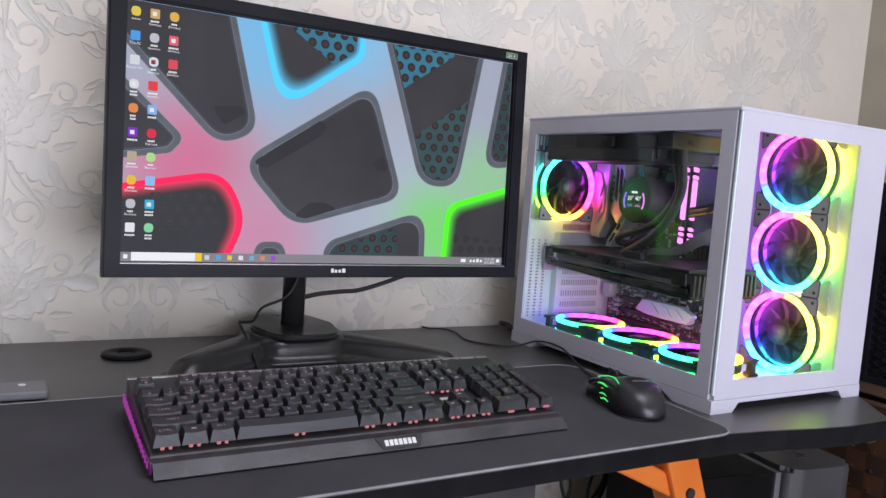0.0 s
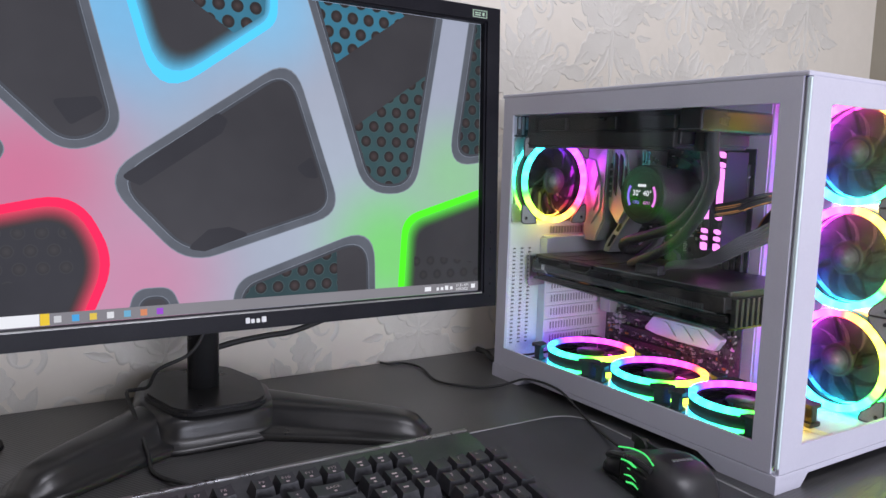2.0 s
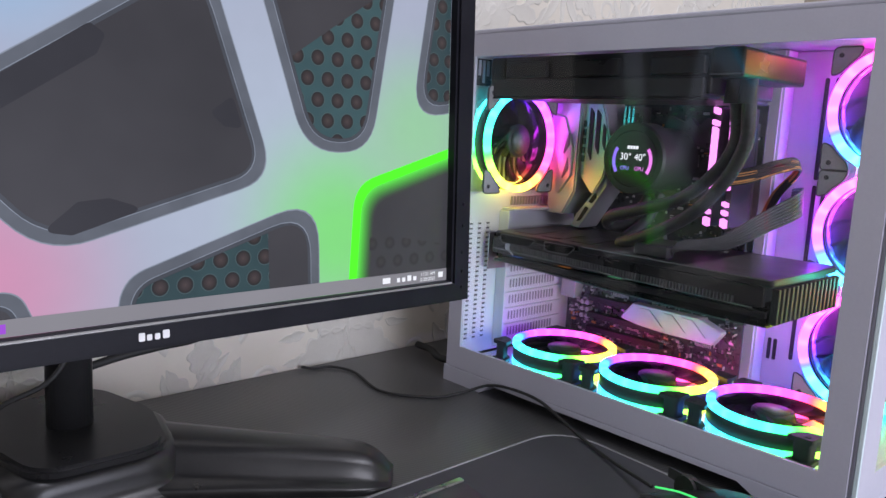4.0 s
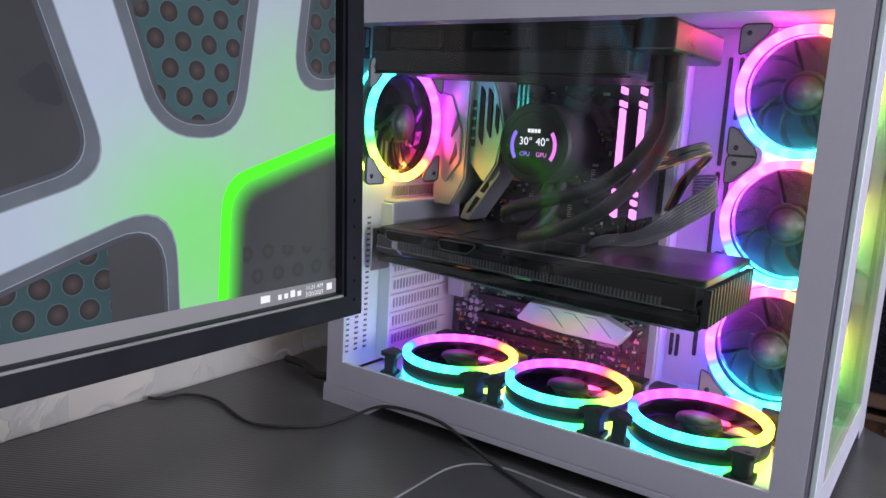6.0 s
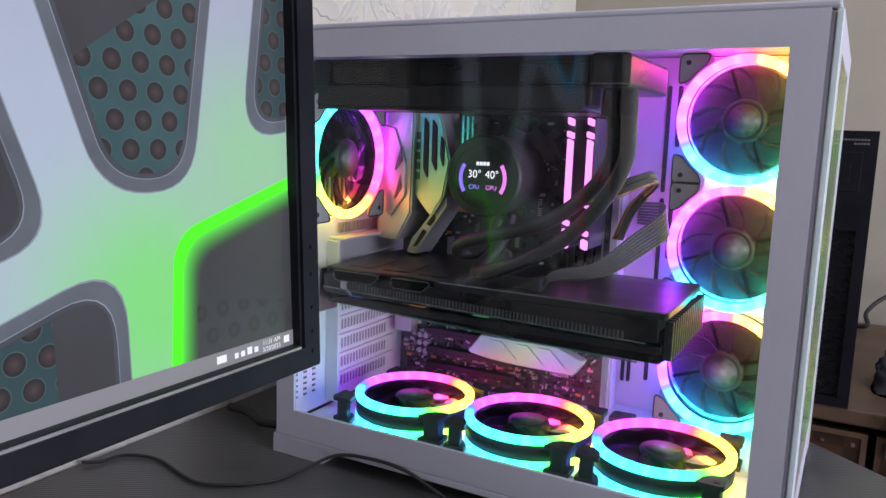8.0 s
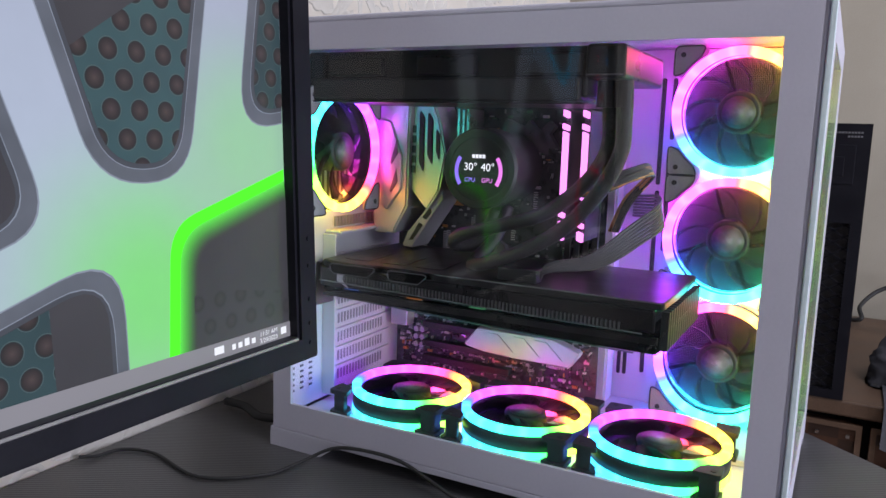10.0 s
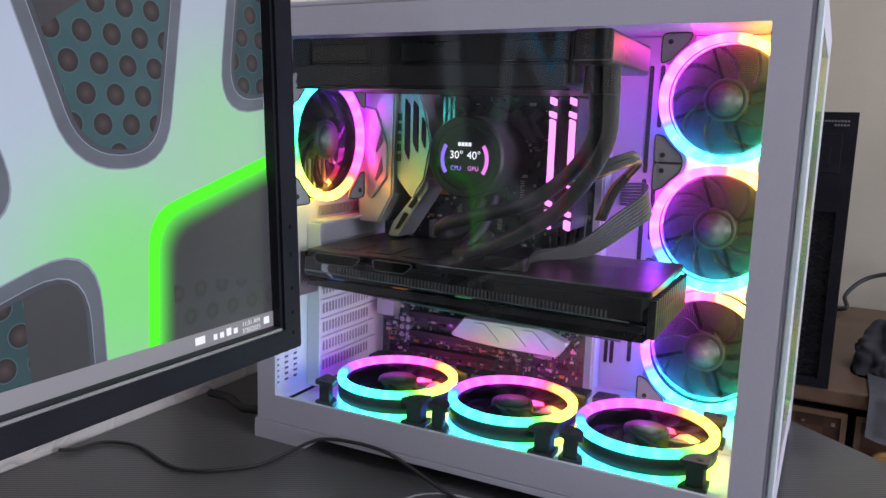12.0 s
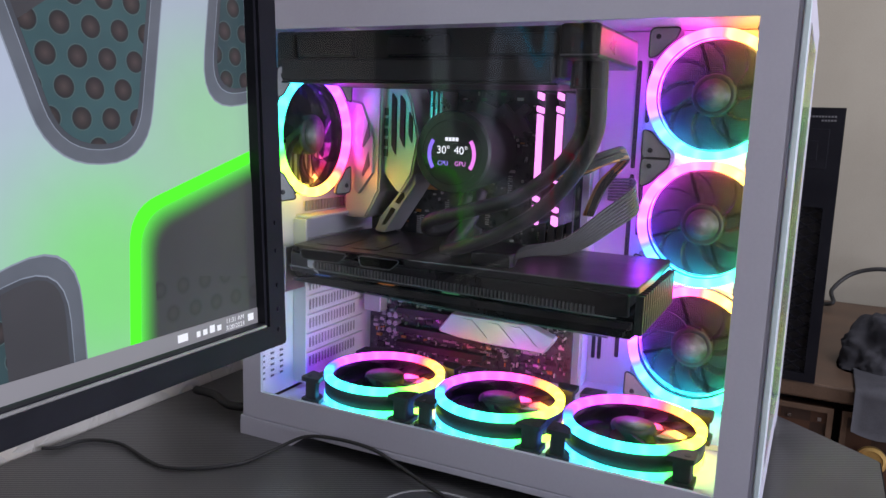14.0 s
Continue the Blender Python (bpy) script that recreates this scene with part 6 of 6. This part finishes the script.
def old_tower():
    t = thing("old_computer_tower", pose(CX - 0.012, -0.037, 0.722), "black office computer tower with honeycomb front on the chest", "computer")
    W, H, D = 0.178, 0.362, 0.40
    part("body", block(bmesh.new(), (0.012, 0.0, 0.0), (D, W, H), 0.004), BLACK, t)
    fr = bmesh.new()
    frame_panel(fr, (0.0, 0.0), (W, H), (0.014, 0.012), (W - 0.014, 0.235), -0.004, 0.012, TO_SIDE)
    part("front_bezel", fr, BEZEL, t)
    part("drive_door", block(bmesh.new(), (-0.0052, 0.016, 0.285), (-0.0042, W - 0.016, 0.335), 0.0005), BEZEL, t)
    part("drive_button", block(bmesh.new(), (-0.0062, 0.028, 0.295), (-0.0053, 0.060, 0.320), 0.0005), BEZEL, t)
    part("grille_back", block(bmesh.new(), (0.006, 0.014, 0.012), (0.0115, W - 0.014, 0.235)), HOLE, t)
    g = bmesh.new()
    step, r = 0.0155, 0.0012
    for k in range(-16, 30):
        for s in (1, -1):
            y0, y1 = 0.014, W - 0.014
            z0 = 0.012 + step * k if s > 0 else 0.235 - step * k
            slope = s * 0.62
            za, zb = z0, z0 + slope * (y1 - y0)
            ts = [0.0, 1.0]
            if abs(zb - za) > 1e-6:
                t0, t1 = (0.012 - za) / (zb - za), (0.235 - za) / (zb - za)
                ts = [max(0.0, min(t0, t1)), min(1.0, max(t0, t1))]
            if ts[1] - ts[0] < 0.03:
                continue
            p, q = (Vector((0.001, y0 + (y1 - y0) * f, za + (zb - za) * f)) for f in ts)
            m = Matrix.Translation((p + q) / 2) @ (q - p).to_track_quat("Z", "X").to_matrix().to_4x4()
            block(g, (-r, -r * 1.6, -(q - p).length / 2), (r, r * 1.6, (q - p).length / 2), m=m)
    part("grille", g, BEZEL, t, "lattice of the front grille")
    b = bmesh.new()
    for k in range(9):
        block(b, (-0.0046, 0.010 + 0.0036 * k, 0.3495), (-0.0042, 0.0126 + 0.0036 * k, 0.3518))
    for k in range(5):
        block(b, (-0.0046, 0.010 + 0.0036 * k, 0.3445), (-0.0042, 0.0126 + 0.0036 * k, 0.3468))
    part("model_print", b, GREY, t, "small pale printed bars")


old_tower()


def cloth(name, centre, size, seed, material, label):
    """A crumpled heap: a squashed dome folded by noise."""
    b = bmesh.new()
    bmesh.ops.create_icosphere(b, subdivisions=5, radius=1.0)
    off = Vector((seed * 3.1, seed * 1.7, seed))
    for v in b.verts:
        d = v.co.normalized()
        f = 1 + 0.35 * noise.noise(d * 1.6 + off) + 0.16 * abs(noise.noise(d * 4.5 + off)) + 0.06 * noise.noise(d * 11 + off)
        v.co = Vector((d.x * size[0] * f, d.y * size[1] * f, max(d.z * size[2] * f, -0.0)))
    ob = part(name, b, material, smooth=True)
    ob.matrix_basis = Matrix.Translation(centre)
    return tagged(ob, label, "clothes")


cloth("folded_clothes", (0.80, -0.27, 0.7225), (0.12, 0.11, 0.085), 3, DARK_CLOTH, "dark grey crumpled clothes piled on the chest")
cloth("folded_clothes", (0.70, -0.13, 0.7225), (0.075, 0.065, 0.065), 7, DARK_CLOTH, "dark crumpled clothes beside the old tower")


def draped_cloth():
    b = bmesh.new()
    rows = []
    for i in range(13):
        s = i / 12
        row = []
        for j in range(25):
            y = -0.085 - 0.26 * j / 24
            fold = 0.010 * noise.noise(Vector((y * 16, s * 2, 3.3)))
            if s < 0.5:
                x, z = CX + 0.20 - 0.44 * s, 0.7265 + 0.4 * abs(fold)
            else:
                x, z = CX - 0.0205 + 0.5 * fold - 0.004, 0.7265 - (s - 0.5) * (0.11 + 0.02 * math.sin(y * 40))
            row.append(b.verts.new((x, y, z)))
        rows.append(row)
    for a, c in zip(rows, rows[1:]):
        for j in range(24):
            b.faces.new((a[j], a[j + 1], c[j + 1], c[j]))
    bmesh.ops.solidify(b, geom=b.faces[:], thickness=0.002)
    tagged(part("draped_cloth", b, GREY_CLOTH, smooth=True), "faded grey cloth hanging over the chest's edge", "clothes")


draped_cloth()
cable("wall_cable", [(1.08, -0.02, 0.727), (1.06, -0.06, 0.735), (1.09, -0.058, 0.755), (1.12, -0.09, 0.785), (1.12, -0.14, 0.800), (1.12, -0.20, 0.79), (1.12, -0.26, 0.73)], 0.004, "black cable looping against the wall")

# ---- under the desk ----
under = thing("under_desk_box", pose(0.345, 0.123, 0.0, 0, 0, -8), "black box with a grey edge standing under the desk", "box")
part("body", block(bmesh.new(), (-0.165, 0.004, 0.0), (-0.0125, 0.26, 0.580), 0.002), DEEP, under)
part("grey_cheek", block(bmesh.new(), (-0.012, 0.0, 0.0), (0.0, 0.26, 0.580), 0.0015), GREY, under, "grey side edge")
bin_ = thing("grey_speaker_box", pose(0.367, 0.120, 0.0, 0, 0, -8), "dark grey box with a rounded front edge under the desk", "speaker")
out = rounded([(0.0, 0.20), (0.0, 0.012), (0.03, 0.0), (0.125, 0.0), (0.155, 0.012), (0.155, 0.20)], [0.01, 0.02, 0.03, 0.03, 0.02, 0.01], 5)
shell = prism(bmesh.new(), out, 0.0, 0.580)
bmesh.ops.bevel(shell, geom=[e for e in shell.edges if all(v.co.z > 0.57 for v in e.verts)], offset=0.008, segments=3, affect="EDGES")
part("body", shell, GRAPHITE, bin_)
part("top_strip", block(bmesh.new(), (0.070, 0.05, 0.5804), (0.092, 0.17, 0.5816), 0.0004), STEEL, bin_)
side = thing("desk_drawer_unit", pose(-0.90, 0.02, 0.0), "plain black drawer unit under the desk", "drawer unit")
part("carcass", block(bmesh.new(), (0.0, 0.0, 0.0), (0.63, 0.14, DESK - 0.028), 0.003), EDGE, side)
part("drawer_front", block(bmesh.new(), (0.004, -0.018, 0.40), (0.626, -0.001, DESK - 0.032), 0.003), BLACK, side)
part("drawer_front", block(bmesh.new(), (0.004, -0.018, 0.02), (0.626, -0.001, 0.395), 0.003), BLACK, side)
rnd = random.Random(21)
for k in range(7):
    x = 0.13 + 0.035 * k
    pts = [(x + 0.05, 0.55, 0.70), (x - 0.03 + 0.02 * k, 0.52, 0.56), (x + rnd.uniform(-0.06, 0.08), 0.48, 0.44), (x + rnd.uniform(-0.1, 0.1), 0.50, 0.30), (x + 0.1, 0.54, 0.10)]
    cable("hanging_cable", pts, 0.0035 if k % 3 else 0.005, "dark cable hanging behind the desk")
